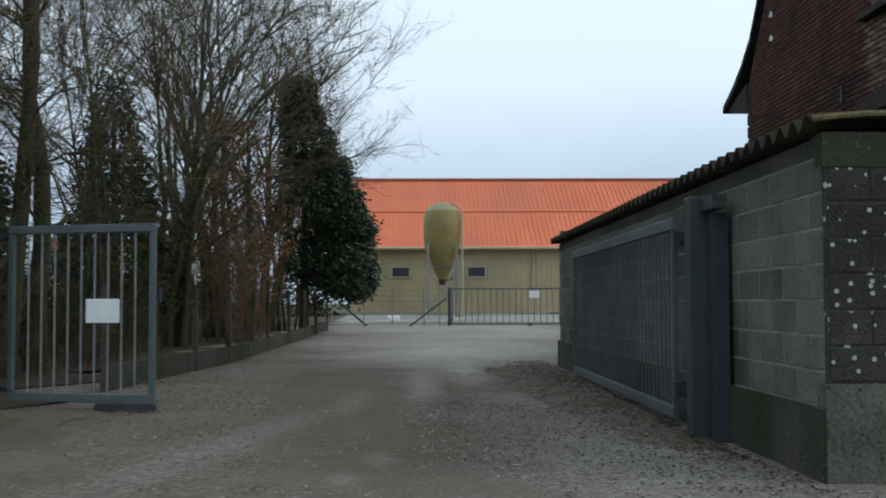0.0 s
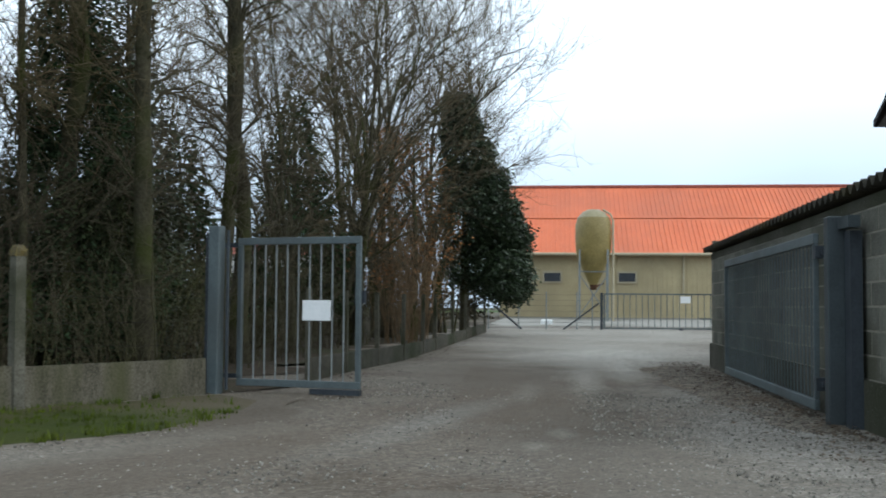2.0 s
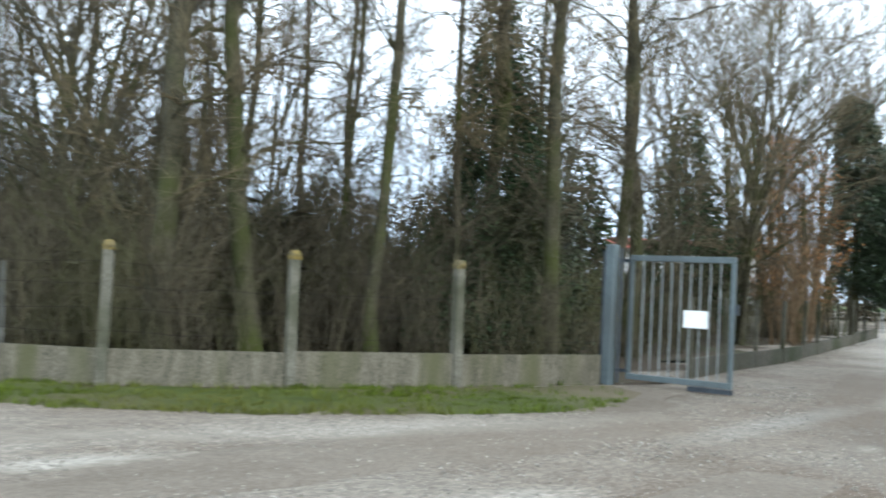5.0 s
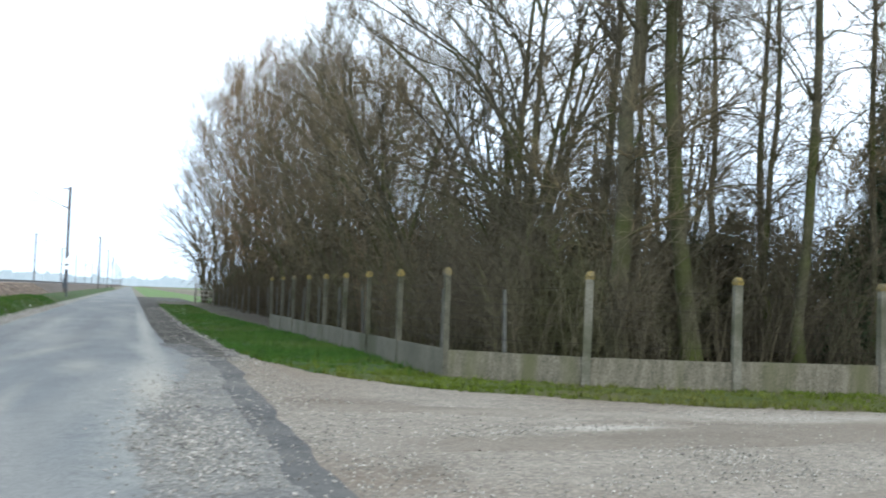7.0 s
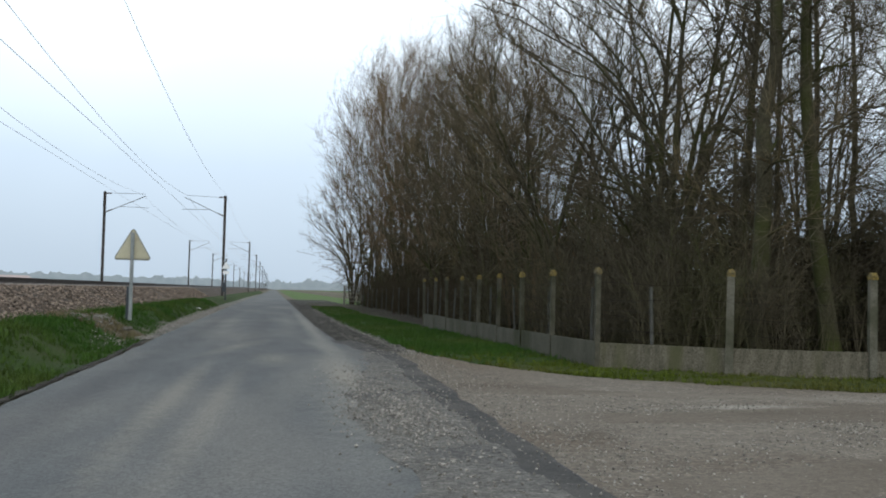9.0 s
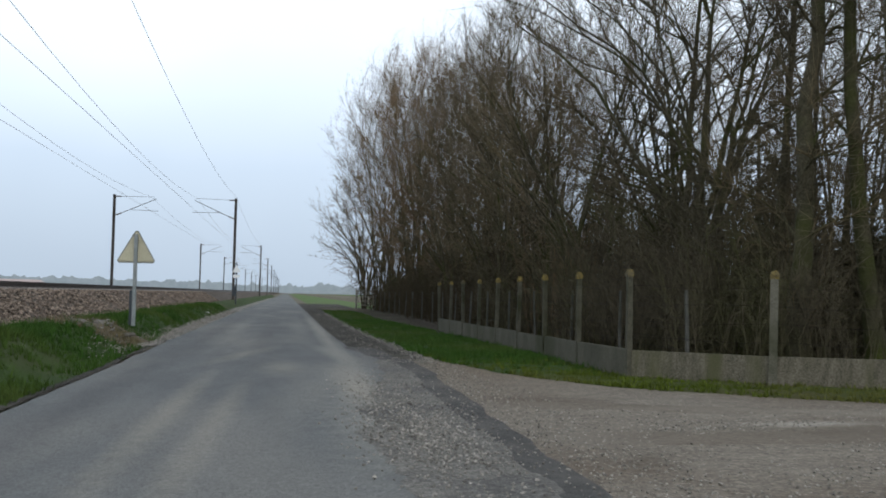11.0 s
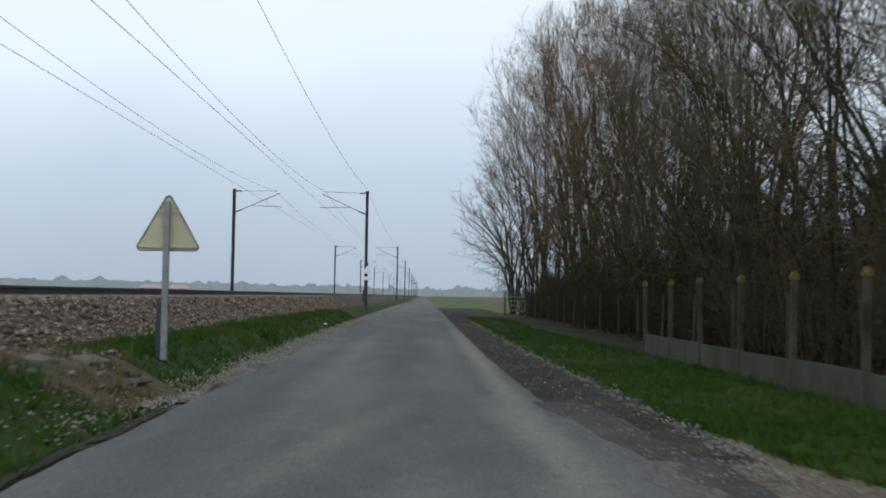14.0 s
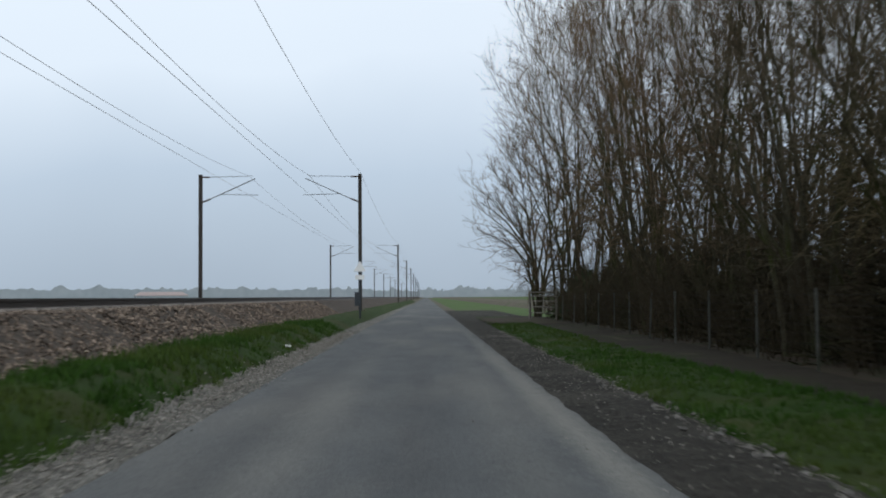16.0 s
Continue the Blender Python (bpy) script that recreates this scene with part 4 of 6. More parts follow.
def concrete_fence(points, label, panel_h=0.42, skip=(), caps=True, post_h=1.60, post=None, cap=None, panel_mat=None, wires=(0.6, 0.85, 1.1, 1.35)):
    f = thing("concrete_fence", label, "fence", "concrete fences")
    rz = random.Random(7)
    for i, (x, y) in enumerate(points):
        if i in skip:
            continue
        z = height(x, y)
        a, b = points[max(i - 1, 0)], points[min(i + 1, len(points) - 1)]
        ang = math.atan2(b[1] - a[1], b[0] - a[0])
        p = part("post", post or FP, None, f)
        k = post_h / 1.60
        p.matrix_basis = pose(x, y, z, rz.gauss(0, 0.7), rz.gauss(0, 0.7), math.degrees(ang)) @ Matrix.Diagonal((1, 1, k, 1))
        if caps:
            c = part("post_cap", cap or FC, None, p, "ochre lichen-covered cap")
            c.matrix_basis = pose(0, 0, 1.45)
    for (x0, y0), (x1, y1) in zip(points, points[1:]):
        L = math.hypot(x1 - x0, y1 - y0)
        ang = math.atan2(y1 - y0, x1 - x0)
        mx, my = (x0 + x1) / 2, (y0 + y1) / 2
        z = height(mx, my)
        g = Geo()
        g.box((0, 0, panel_h / 2 - 0.04), (L - 0.1, 0.05, panel_h + 0.08))
        p = part("panel", g, panel_mat or M_CONC, f)
        p.matrix_basis = pose(mx, my, z + rz.uniform(-0.012, 0.012), rz.gauss(0, 0.5), 0, math.degrees(ang))
        for wz in wires:
            g = Geo()
            pts = [V3(x0 + (x1 - x0) * k / 5, y0 + (y1 - y0) * k / 5, z + wz - 0.06 * math.sin(math.pi * k / 5) * rz.random()) for k in range(6)]
            g.tube(pts, [0.0024] * 6, 3, cap=False)
            part("wire", g, M_BLACKWIRE, f)
    return f


ROADPOSTS = [(3.36, 13.75 + 2.51 * k) for k in range(1, 9)]
CORNER = (3.46, 13.72)
SPLAYPOSTS = [CORNER, (5.13, 12.52), (7.14, 12.06), (9.32, 11.88), (11.85, 12.02)]
concrete_fence([CORNER] + ROADPOSTS, "low mossy concrete panel fence with lichen-capped posts along the lane", caps=True, panel_mat=M_LANECONC, post=FPL, cap=FCL)
concrete_fence(SPLAYPOSTS, "low concrete panel fence with lichen-capped posts curving to the gate", skip=(0, 4))
g = Geo()
g.box((0, 0, 0.7), (0.075, 0.075, 1.7), top=0.9)
YP = g.mesh("post", M_LANEPOST)
YARDPOSTS = [(14.3, 12.75), (16.2, 13.75), (18.05, 14.65), (19.95, 15.6), (22.0, 16.7), (23.5, 17.5), (26.4, 19.1), (29.0, 20.55), (31.5, 21.95), (34.0, 23.3)]
concrete_fence(YARDPOSTS, "concrete post and plank fence beside the yard", panel_h=0.30, caps=False, post_h=1.3, post=YP, panel_mat=M_MOSSCONC)

# wire fence past the concrete panels
wf = thing("wire_fence", "thin grey stakes and wire mesh fence along the wood", "fence")
WP = [(4.42, 13.9), (4.37, 17.26), (4.31, 20.5), (4.22, 23.5), (4.2, 26.6), (4.2, 29.8), (4.2, 33.0), (4.2, 36.2), (4.22, 39.4), (4.3, 42.9), (4.3, 46.5), (4.2, 49.4), (4.2, 52.6), (4.25, 55.9), (4.3, 59), (4.3, 62.4), (4.35, 66), (4.4, 70), (4.4, 74)]
RW = random.Random(5)
for x, y in WP:
    g = Geo()
    g.box((0, 0, 0.60), (0.044, 0.044, 1.4), top=0.9)
    st = part("stake", g, M_STAKE, wf)
    st.matrix_basis = pose(x, y, 0, RW.gauss(0, 1.2), RW.gauss(0, 1.2), RW.uniform(-6, 6))
for z in span(0.1, 1.2, 0.15):
    g = Geo()
    g.tube([V3(x, y, z) for x, y in WP], [0.0022] * len(WP), 3, cap=False)
    part("wire", g, M_BLACKWIRE, wf)

# field gate
fg = thing("field_gate", "grey tubular metal field gate standing ajar by the field", "gate", at=(4.6, 78, 0))
for k in (0, 1):
    g = Geo()
    g.tube([V3(-1.05 * k, 2.9 * k, 0), V3(-1.05 * k, 2.9 * k, 1.5)], [0.07, 0.065], 8)
    part("gate_post", g, M_WOOD, fg)
for z in (0.35, 0.65, 0.95, 1.2, 1.4):
    g = Geo()
    g.tube([V3(0, 0, z), V3(-1.05, 2.9, z)], [0.028, 0.028], 6)
    part("rail", g, M_WOOD, fg)
g = Geo()
g.tube([V3(-0.5, 1.4, 0.35), V3(-0.5, 1.4, 1.4)], [0.03, 0.03], 6)
part("brace", g, M_WOOD, fg)
strip("mud_patch", [(0.9, 70), (0.9, 76), (1.0, 84)], [(3.9, 70), (4.4, 76), (3.9, 84)], M_LITTER, 0.06, "dark churned mud in front of the field gate", "mud", rough=0.04, wob=0.3)

# ---- gates at the yard's mouth ----
def bar_gate(name, label, length, z0, z1, bars, m, sign_at=None, bar_r=0.0095, rail=0.08, at=(0, 0, 0), rz=0.0, rail_mat=None, bar_mat=None):
    gate = thing(name, label, "gate", at=at, rz=rz)
    for z in (z0 + rail / 2, z1 - rail / 2):
        g = Geo()
        g.box((length / 2, 0, z), (length, 0.05, rail))
        bevel(part("rail", g, rail_mat or m, gate), 0.006)
    for x in (0.029, length - 0.029):
        g = Geo()
        g.box((x, 0, (z0 + z1) / 2), (0.058, 0.05, z1 - z0 - 2 * rail - 0.004))
        bevel(part("stile", g, m, gate), 0.006)
    g = Geo()
    g.tube([V3(0, 0, z0 + rail), V3(0, 0, z1 - rail)], [bar_r, bar_r], 6, cap=False)
    me = g.mesh("bar", bar_mat or m, True)
    for k in range(bars):
        b = part("bar", me, None, gate)
        b.location = (0.07 + (length - 0.14) * (k + 1) / (bars + 1), 0, 0)
    return gate


GP = Vector((11.98, 12.04, 0))
GL = Vector((12.26, 11.97, 0))
GR = Vector((12.66, 10.43, 0))
d = GR - GL
leaf = bar_gate("gate_leaf", "open blue-grey steel bar gate leaf at the yard's mouth", d.length, 0.09, 1.80, 9, M_STEEL, at=GL, rz=math.atan2(d.y, d.x), bar_mat=M_GALV)
g = Geo()
g.box((1.05, -0.034, 0.965), (0.36, 0.012, 0.23))
bevel(part("sign_plate", g, M_PLATE, leaf, "blank white plate"), 0.02, 2)
g = Geo()
g.box((1.28, 0, 0.05), (0.62, 0.07, 0.06))
part("stop_bar", g, M_DARKSTEEL, leaf, "dark rubber stop under the leaf")
g = Geo()
g.box((d.length - 0.03, 0.05, 1.12), (0.12, 0.05, 0.14))
part("lock", g, M_DARKSTEEL, leaf)
for z in (0.2, 1.72):
    g = Geo()
    g.box((-0.14, 0, z), (0.3, 0.03, 0.05))
    part("hinge", g, M_DARKSTEEL, leaf)
gp = thing("gate_post", "blue-grey square steel gate post with a dark hinge rod", "gate post", "gate posts", at=GP, rz=math.atan2(d.y, d.x))
g = Geo()
g.box((0, 0, 0.93), (0.14, 0.14, 2.0))
bevel(part("post", g, M_STEEL, gp), 0.01)
g = Geo()
g.box((-0.13, 0.06, 0.9), (0.08, 0.05, 1.9))
part("flange", g, M_DARKSTEEL, gp)
g = Geo()
g.tube([V3(0.14, 0.02, 0.05), V3(0.14, 0.02, 1.88)], [0.02, 0.02], 8)
# rod coloured dark to stand in for the dim gap between post and leaf
part("hinge_rod", g, M_DARKSTEEL, gp)

P0, P1 = farm(9.55, 2.15), farm(15.85, 2.17)
d = P1 - P0
bleaf = bar_gate("gate_leaf", "long blue-grey steel bar gate swung back against the block wall", d.length, 0.06, 1.74, 34, M_STEEL, at=P0, rz=math.atan2(d.y, d.x), rail=0.1, bar_r=0.0085)
for z in (0.32, 1.55):
    g = Geo()
    g.box((-0.17, 0, z), (0.34, 0.03, 0.05))
    part("hinge", g, M_DARKSTEEL, bleaf)
    g = Geo()
    g.box((-0.2, 0.0, z), (0.1, 0.12, 0.12))
    part("hinge_block", g, M_DARKSTEEL, bleaf)
bp = thing("gate_post", "heavy dark blue-grey steel gate post with cross arm", "gate post", "gate posts", at=farm(8.62, 2.17), rz=FA)
g = Geo()
g.box((0.07, 0.04, 0.9), (0.17, 0.16, 1.86))
bevel(part("post", g, M_GATE, bp), 0.01)
g = Geo()
g.box((-0.16, -0.06, 0.84), (0.2, 0.1, 1.7))
# block in dark steel, standing in for the dark recess of the post
part("flange", g, M_DARKSTEEL, bp)
g = Geo()
g.box((-0.1, -0.01, 1.76), (0.62, 0.1, 0.1))
part("cross_arm", g, M_GATE, bp)

# ---- block shed on the right of the yard ----
shed = thing("shed", "low grey concrete-block shed with a mossy corrugated roof", "shed")
W0, W1, WV, WH = 6.46, 18.75, 2.30, 1.98
BW, BH = 0.5, 0.206


def wall_core(name, a, b, thick, h, material, parent):
    g = Geo()
    d = b - a
    n = Vector((d.y, -d.x, 0)).normalized()
    c = (a + b) / 2 + n * thick / 2
    g.box((c.x, c.y, h / 2 - 0.05), (d.length, thick, h + 0.1), math.atan2(d.y, d.x))
    return part(name, g, material, parent)


core_side = wall_core("side_wall", farm(W0 + 0.05, WV + 0.02), farm(W1, WV + 0.02), 0.2, WH, M_MORTAR, shed)
core_front = wall_core("front_wall", farm(W0 + 0.02, WV + 7.0), farm(W0 + 0.02, WV + 0.0215), 0.2, 2.0, M_DARKMORTAR, shed)
wall_core("far_wall", farm(W1, WV + 0.03), farm(W1, WV + 7.0), 0.2, 2.2, M_BLOCK, shed)
wall_core("rear_wall", farm(W1, WV + 7.0), farm(W0, WV + 7.0), 0.2, 2.3, M_BLOCK, shed)
# cement base course
g = Geo()
a, b = farm(W0, WV), farm(W1, WV)
c = (a + b) / 2 + FV * 0.06
g.box((c.x, c.y, 0.16), ((b - a).length, 0.16, 0.52), FA)
part("cement_base", g, M_BASEDARK, shed)
g = Geo()
c = farm(W0 + 0.055, WV + 3.5)
g.box((c.x, c.y, 0.23), (0.15, 7.0, 0.66), FA)
part("cement_base", g, M_RENDERC, shed)
g = Geo()
c = farm(W0 + 0.081, WV + 3.515)
g.box((c.x, c.y, 1.90), (0.14, 7.0, 0.2), FA)
part("cement_band", g, M_BASEDARK, shed)

g = Geo()
a, b = farm(W0 + 0.03, WV), farm(W1, WV)
c = (a + b) / 2 + FV * 0.066
g.box((c.x, c.y, 1.925), ((b - a).length, 0.1, 0.108), FA)
part("top_course", g, M_BASEDARK, shed)


def block_mesh(w, h, t, material, e=0.004):
    g = Geo()
    b = [(-w / 2, 0, 0), (w / 2, 0, 0), (w / 2, 0, h), (-w / 2, 0, h)]
    f = [(-w / 2 + e, -t, e), (w / 2 - e, -t, e), (w / 2 - e, -t, h - e), (-w / 2 + e, -t, h - e)]
    g.v = b + f
    g.f = [(4, 5, 6, 7), (0, 1, 5, 4), (1, 2, 6, 5), (2, 3, 7, 6), (3, 0, 4, 7)]
    g.m = [0] * 5
    return g.mesh("block", material)


blk = block_mesh(BW - 0.022, BH - 0.016, 0.003, M_BLOCK)
half = block_mesh(BW / 2 - 0.022, BH - 0.016, 0.003, M_BLOCK)
lhalf = block_mesh(BW / 2 - 0.018, BH - 0.016, 0.006, M_LICHBLOCK)
lblk = block_mesh(BW - 0.018, BH - 0.016, 0.006, M_LICHBLOCK)
RB = random.Random(3)
for r in range(8):
    z = 0.425 + r * BH
    if z + BH > WH + 0.03:
        break
    u = W0 + 0.03
    if r % 2:
        ob = part("block", half, None, core_side)
        p = farm(u + BW / 4, WV + 0.0195, z + 0.007)
        ob.matrix_basis = pose(p.x, p.y, p.z, 0, 0, math.degrees(FA) + 180)
        u += BW / 2
    while u + BW < W1:
        ob = part("block", blk, None, core_side)
        p = farm(u + BW / 2, WV + 0.0195 + RB.uniform(-0.0012, 0.0012), z + 0.007)
        ob.matrix_basis = pose(p.x, p.y, p.z, 0, 0, math.degrees(FA) + 180)
        u += BW
for r in range(7):
    z = 0.57 + r * BH
    if z + BH > 1.82:
        break
    v = 0.0
    if r % 2:
        ob = part("block", lhalf, None, core_front)
        p = farm(W0 + 0.0195, WV + 0.03 + BW / 4, z + 0.007)
        ob.matrix_basis = pose(p.x, p.y, p.z, 0, 0, math.degrees(FA) - 90)
        v = BW / 2
    for k in range(9):
        ob = part("block", lblk, None, core_front)
        p = farm(W0 + 0.0195 + RB.uniform(-0.0012, 0.0012), WV + 0.03 + v + BW * (k + 0.5), z + 0.007)
        ob.matrix_basis = pose(p.x, p.y, p.z, 0, 0, math.degrees(FA) - 90)

# corrugated roof: waves run up the slope, overhanging the wall
g = Geo()
WAVE, N = 0.24, 8
cols = int((W1 - W0 + 0.5) / WAVE * N)
for j, (v, z) in enumerate(((WV - 0.075, WH + 0.03), (WV + 2.2, WH + 0.14), (WV + 7.2, WH + 0.42))):
    for i in range(cols + 1):
        u = W0 - 0.04 + i * WAVE / N
        p = farm(u, v, z + 0.042 * math.sin(2 * math.pi * i / N) + 0.05)
        g.v.append(tuple(p))
for j in range(2):
    for i in range(cols):
        a, n = j * (cols + 1) + i, cols + 1
        g.f.append((a, a + n, a + n + 1, a + 1))
        g.m.append(0)
roof = part("roof", g, M_FIBRE, shed, "corrugated fibre-cement sheets, mossy at the edges", smooth=True)
md = roof.modifiers.new("thick", "SOLIDIFY")
md.thickness, md.offset = 0.012, 0
g = Geo()
RV = random.Random(8)
a, b = farm(W0 - 0.03, WV - 0.06, 2.075), farm(W0 - 0.03, WV + 7.1, 2.465)
pts = [a.lerp(b, k / 24) + Vector((0, 0, RV.uniform(-0.008, 0.008))) for k in range(25)]
g.tube(pts, [RV.uniform(0.016, 0.024) for _ in pts], 7)
part("verge_tile", g, M_VERGETILE, shed, "ochre lichened verge edging")

# ---- brick house behind the shed ----
house = thing("brick_house", "old dark red brick house with a steep dark tiled roof", "house")
HU0, HU1, HV, HE, HA = 11.4, 20.85, 6.1, 5.0, 10.6
um = (HU0 + HU1) / 2
g = Geo()
outline = [(HU0, 0.0), (HU1, 0.0), (HU1, HE), (um, HA), (HU0, HE)]
for v in (HV, HV + 9):
    g.v += [tuple(farm(u, v, z - (0.1 if z == 0 else 0))) for u, z in outline]
n = 5
g.f = [(0, 1, 2, 3, 4), (9, 8, 7, 6, 5)] + [((i + 1) % n, i, n + i, n + (i + 1) % n) for i in range(n)]
g.m = [0] * 7
gable = part("wall", g, M_BRICKMORT, house, "weathered dark red brick gable")
bm_ = block_mesh(0.215, 0.062, 0.012, M_BRICK, 0.004)
cnt = 0
g, gp_ = Geo(), Geo()
for r in range(95):
    z = 2.2 + r * 0.075
    lim_l = HU1 - 0.03 if z < HE else HU1 - (z - HE) * (HU1 - um) / (HA - HE) - 0.12
    u = lim_l - 0.11 - (0.11 if r % 2 else 0)
    while u > 13.2 and z < 6.9:
        if 3.75 < z < 4.78 and u < 15.28 + 0.10 * math.sin(r * 1.7):
            gp_.box(tuple(farm(u, HV - 0.008, z + 0.031)), (0.211, 0.02, 0.060), FA)
        elif cnt < 300 and z > 3.3 and z < 4.4 and u < 19.5:
            ob = part("brick", bm_, None, gable)
            p = farm(u, HV - 0.002, z)
            ob.matrix_basis = pose(p.x, p.y, p.z, 0, 0, math.degrees(FA) + 180)
            cnt += 1
        else:
            g.box(tuple(farm(u, HV - 0.006, z + 0.031)), (0.213, 0.016, 0.061), FA)
        u -= 0.225
M_BRICKJ = mat("joined_brick", (0.050, 0.021, 0.016), (0.112, 0.048, 0.034), 5, fine=40, bump=0.3, c3=(0.038, 0.024, 0.021), island=0.3)
M_BRICKP = mat("pale_repair_brick", (0.105, 0.072, 0.058), (0.20, 0.145, 0.115), 5, fine=40, bump=0.3, c3=(0.06, 0.045, 0.038), island=0.35)
tagged(part("bricks", g, M_BRICKJ, gable), kind="stuff")
tagged(part("repair_bricks", gp_, M_BRICKP, gable, "patch of paler repair bricks"), kind="stuff")
# roof slopes, flaring out over the eaves
k = (HA - HE) / ((HU1 - HU0) / 2)
for s in (1, -1):
    edge = HU1 - um
    prof_h = [(0.0, HA + 0.14), (edge - 0.45, HA + 0.14 - (edge - 0.45) * k), (edge + 0.1, HE + 0.30), (edge + 0.65, HE + 0.02), (edge + 1.4, HE - 0.27)]
    g = Geo()
    for v in (HV - 0.10, HV + 9.3):
        for lift in (0.0, 0.13):
            g.v += [tuple(farm(um + s * q, v, z + lift)) for q, z in prof_h]
    n = len(prof_h)
    for i in range(n - 1):
        for a, b in ((0, 2 * n), (3 * n, n), (n, 0), (2 * n, 3 * n)):
            g.f.append((a + i, a + i + 1, b + i + 1, b + i))
            g.m.append(0)
    g.f += [(n - 1, 2 * n - 1, 4 * n - 1, 3 * n - 1)]
    g.m.append(0)
    part("roof", g, M_SLATE, house)
    g = Geo()
    p = [(edge, HE + 0.05), (edge, HE - 0.45), (edge + 0.2, HE - 0.47), (edge + 1.38, HE - 0.27)]
    for v in (HV - 0.04, HV + 9.2):
        g.v += [tuple(farm(um + s * q, v, z)) for q, z in p]
    g.f = [(0, 1, 2, 3), (7, 6, 5, 4), (0, 4, 5, 1), (1, 5, 6, 2), (2, 6, 7, 3), (3, 7, 4, 0)]
    g.m = [0] * 6
    part("eaves_box", g, M_DARKWOOD, house)
# quoin stones at the gable's corner, iron wall anchors as plain bars, a small window with its sill
for k in range(11):
    g = Geo()
    w = 0.26 if k % 2 else 0.15
    g.box(tuple(farm(HU1 - w / 2, HV - 0.012, 2.3 + k * 0.23)), (w, 0.03, 0.19), FA)
    part("quoin", g, M_MOSSCONC, house)
for z in (4.0, 3.66):
    g = Geo()
    g.box(tuple(farm(16.15, HV - 0.03, z)), (0.07, 0.03, 0.24), FA)
    part("wall_anchor", g, M_DARKSTEEL, house, "iron wall anchor bar")
g = Geo()
g.box(tuple(farm(14.3, HV - 0.02, 5.7)), (1.36, 0.06, 1.5), FA)
win = part("window_frame", g, M_CONC, house)
g = Geo()
g.box(tuple(farm(14.3, HV - 0.04, 5.7)), (1.1, 0.05, 1.26), FA)
part("pane", g, M_GLASSD, win)
g = Geo()
g.box(tuple(farm(14.3, HV - 0.07, 4.87)), (1.92, 0.16, 0.09), FA)
part("window_sill", g, M_DARKWOOD, house)
g = Geo()
g.box(tuple(farm(14.85, HV - 0.05, 3.66)), (1.2, 0.12, 0.24), FA)
part("lintel", g, M_DARKWOOD, house, "dark timber lintel")
for z in (5.97, 5.56):
    g = Geo()
    g.box(tuple(farm(19.34, HV - 0.03, z)), (0.07, 0.05, 0.1), FA, top=0.4)
    part("vent_tile", g, M_PLATE, house, "small white vent tile")

# ---- barn with orange roof ----
barn = thing("barn", "long cream metal-clad farm barn with an orange ribbed roof", "barn")
BU, BZ, BE, BR, BL0, BL1 = 58.0, 0.42, 3.95, 8.0, -3.6, 34.0
g = Geo()
a = farm(BU + 7, (BL0 + BL1) / 2)
g.box((a.x, a.y, (BE + BZ) / 2 - 0.2), (14.0, BL1 - BL0, BE - BZ + 0.4), FA)
wall = part("wall", g, M_TAN, barn)
g = Geo()
for s in range(2):
    v = BL0 if s == 0 else BL1
    b = len(g.v)
    g.v += [tuple(farm(BU, v, BE - 0.02)), tuple(farm(BU + 14, v, BE - 0.02)), tuple(farm(BU + 7, v, BR - 0.15))]
    g.f.append((b, b + 1, b + 2))
    g.m.append(0)
part("gable", g, M_TAN, barn)
g = Geo()
a = farm(BU - 0.03, (BL0 + BL1) / 2)
g.box((a.x, a.y, BZ - 0.02), (0.1, BL1 - BL0 + 0.06, 0.3), FA)
part("plinth", g, M_PALECONC, barn)
# cladding ribs
g = Geo()
g.box((0, 0, 0), (0.09, 0.06, BE - BZ - 0.2))
me = g.mesh("cladding_rib", M_TAN)
for k in range(110):
    v = BL0 + 0.15 + k * 0.25
    p = farm(BU - 0.012, v, (BE + BZ) / 2 + 0.15)
    r = part("cladding_rib", me, None, wall)
    r.matrix_basis = pose(p.x, p.y, p.z, 0, 0, math.degrees(FA))
# roof: two slopes of ribbed sheets
rise, run = BR - BE, 7.0
sl = math.atan2(rise, run + 0.5)
half_len = math.hypot(rise, run + 0.5) / 2
g = Geo()
g.box((0, 0, 0), (half_len + 0.12, 0.998, 0.02))
for q in (-0.455, -0.205, 0.045, 0.295):
    g.box((0, q, 0.042), (half_len + 0.12, 0.07, 0.064), top=0.8)
sheet_me = g.mesh("roof_sheet", M_ORANGE)
for k in range(int((BL1 - BL0 + 1) / 1.0)):
    for j in (0, 1):
        f = (0.25 + 0.5 * j)
        p = farm(BU - 0.5 + (run + 0.5) * f, BL0 - 0.3 + 0.5 + k * 1.0, BE - 0.1 + (rise + 0.1) * f + 0.02 * j)
        s = part("roof_sheet", sheet_me, None, barn)
        s.matrix_basis = pose(p.x, p.y, p.z, 0, 0, math.degrees(FA)) @ pose(0, 0, 0, 0, -math.degrees(sl), 0)
g = Geo()
b0 = [farm(BU + 7, BL0 - 0.4, BR), farm(BU + 14.5, BL0 - 0.4, BE - 0.1), farm(BU + 14.5, BL1 + 0.4, BE - 0.1), farm(BU + 7, BL1 + 0.4, BR)]
g.quad(*b0)
rs = part("rear_roof", g, M_ORANGE, barn)
md = rs.modifiers.new("thick", "SOLIDIFY")
md.thickness = 0.05
g = Geo()
g.tube([farm(BU + 7, BL0 - 0.4, BR + 0.03), farm(BU + 7, BL1 + 0.4, BR + 0.03)], [0.13, 0.13], 8)
part("ridge_cap", g, M_REDROOF, barn)
g = Geo()
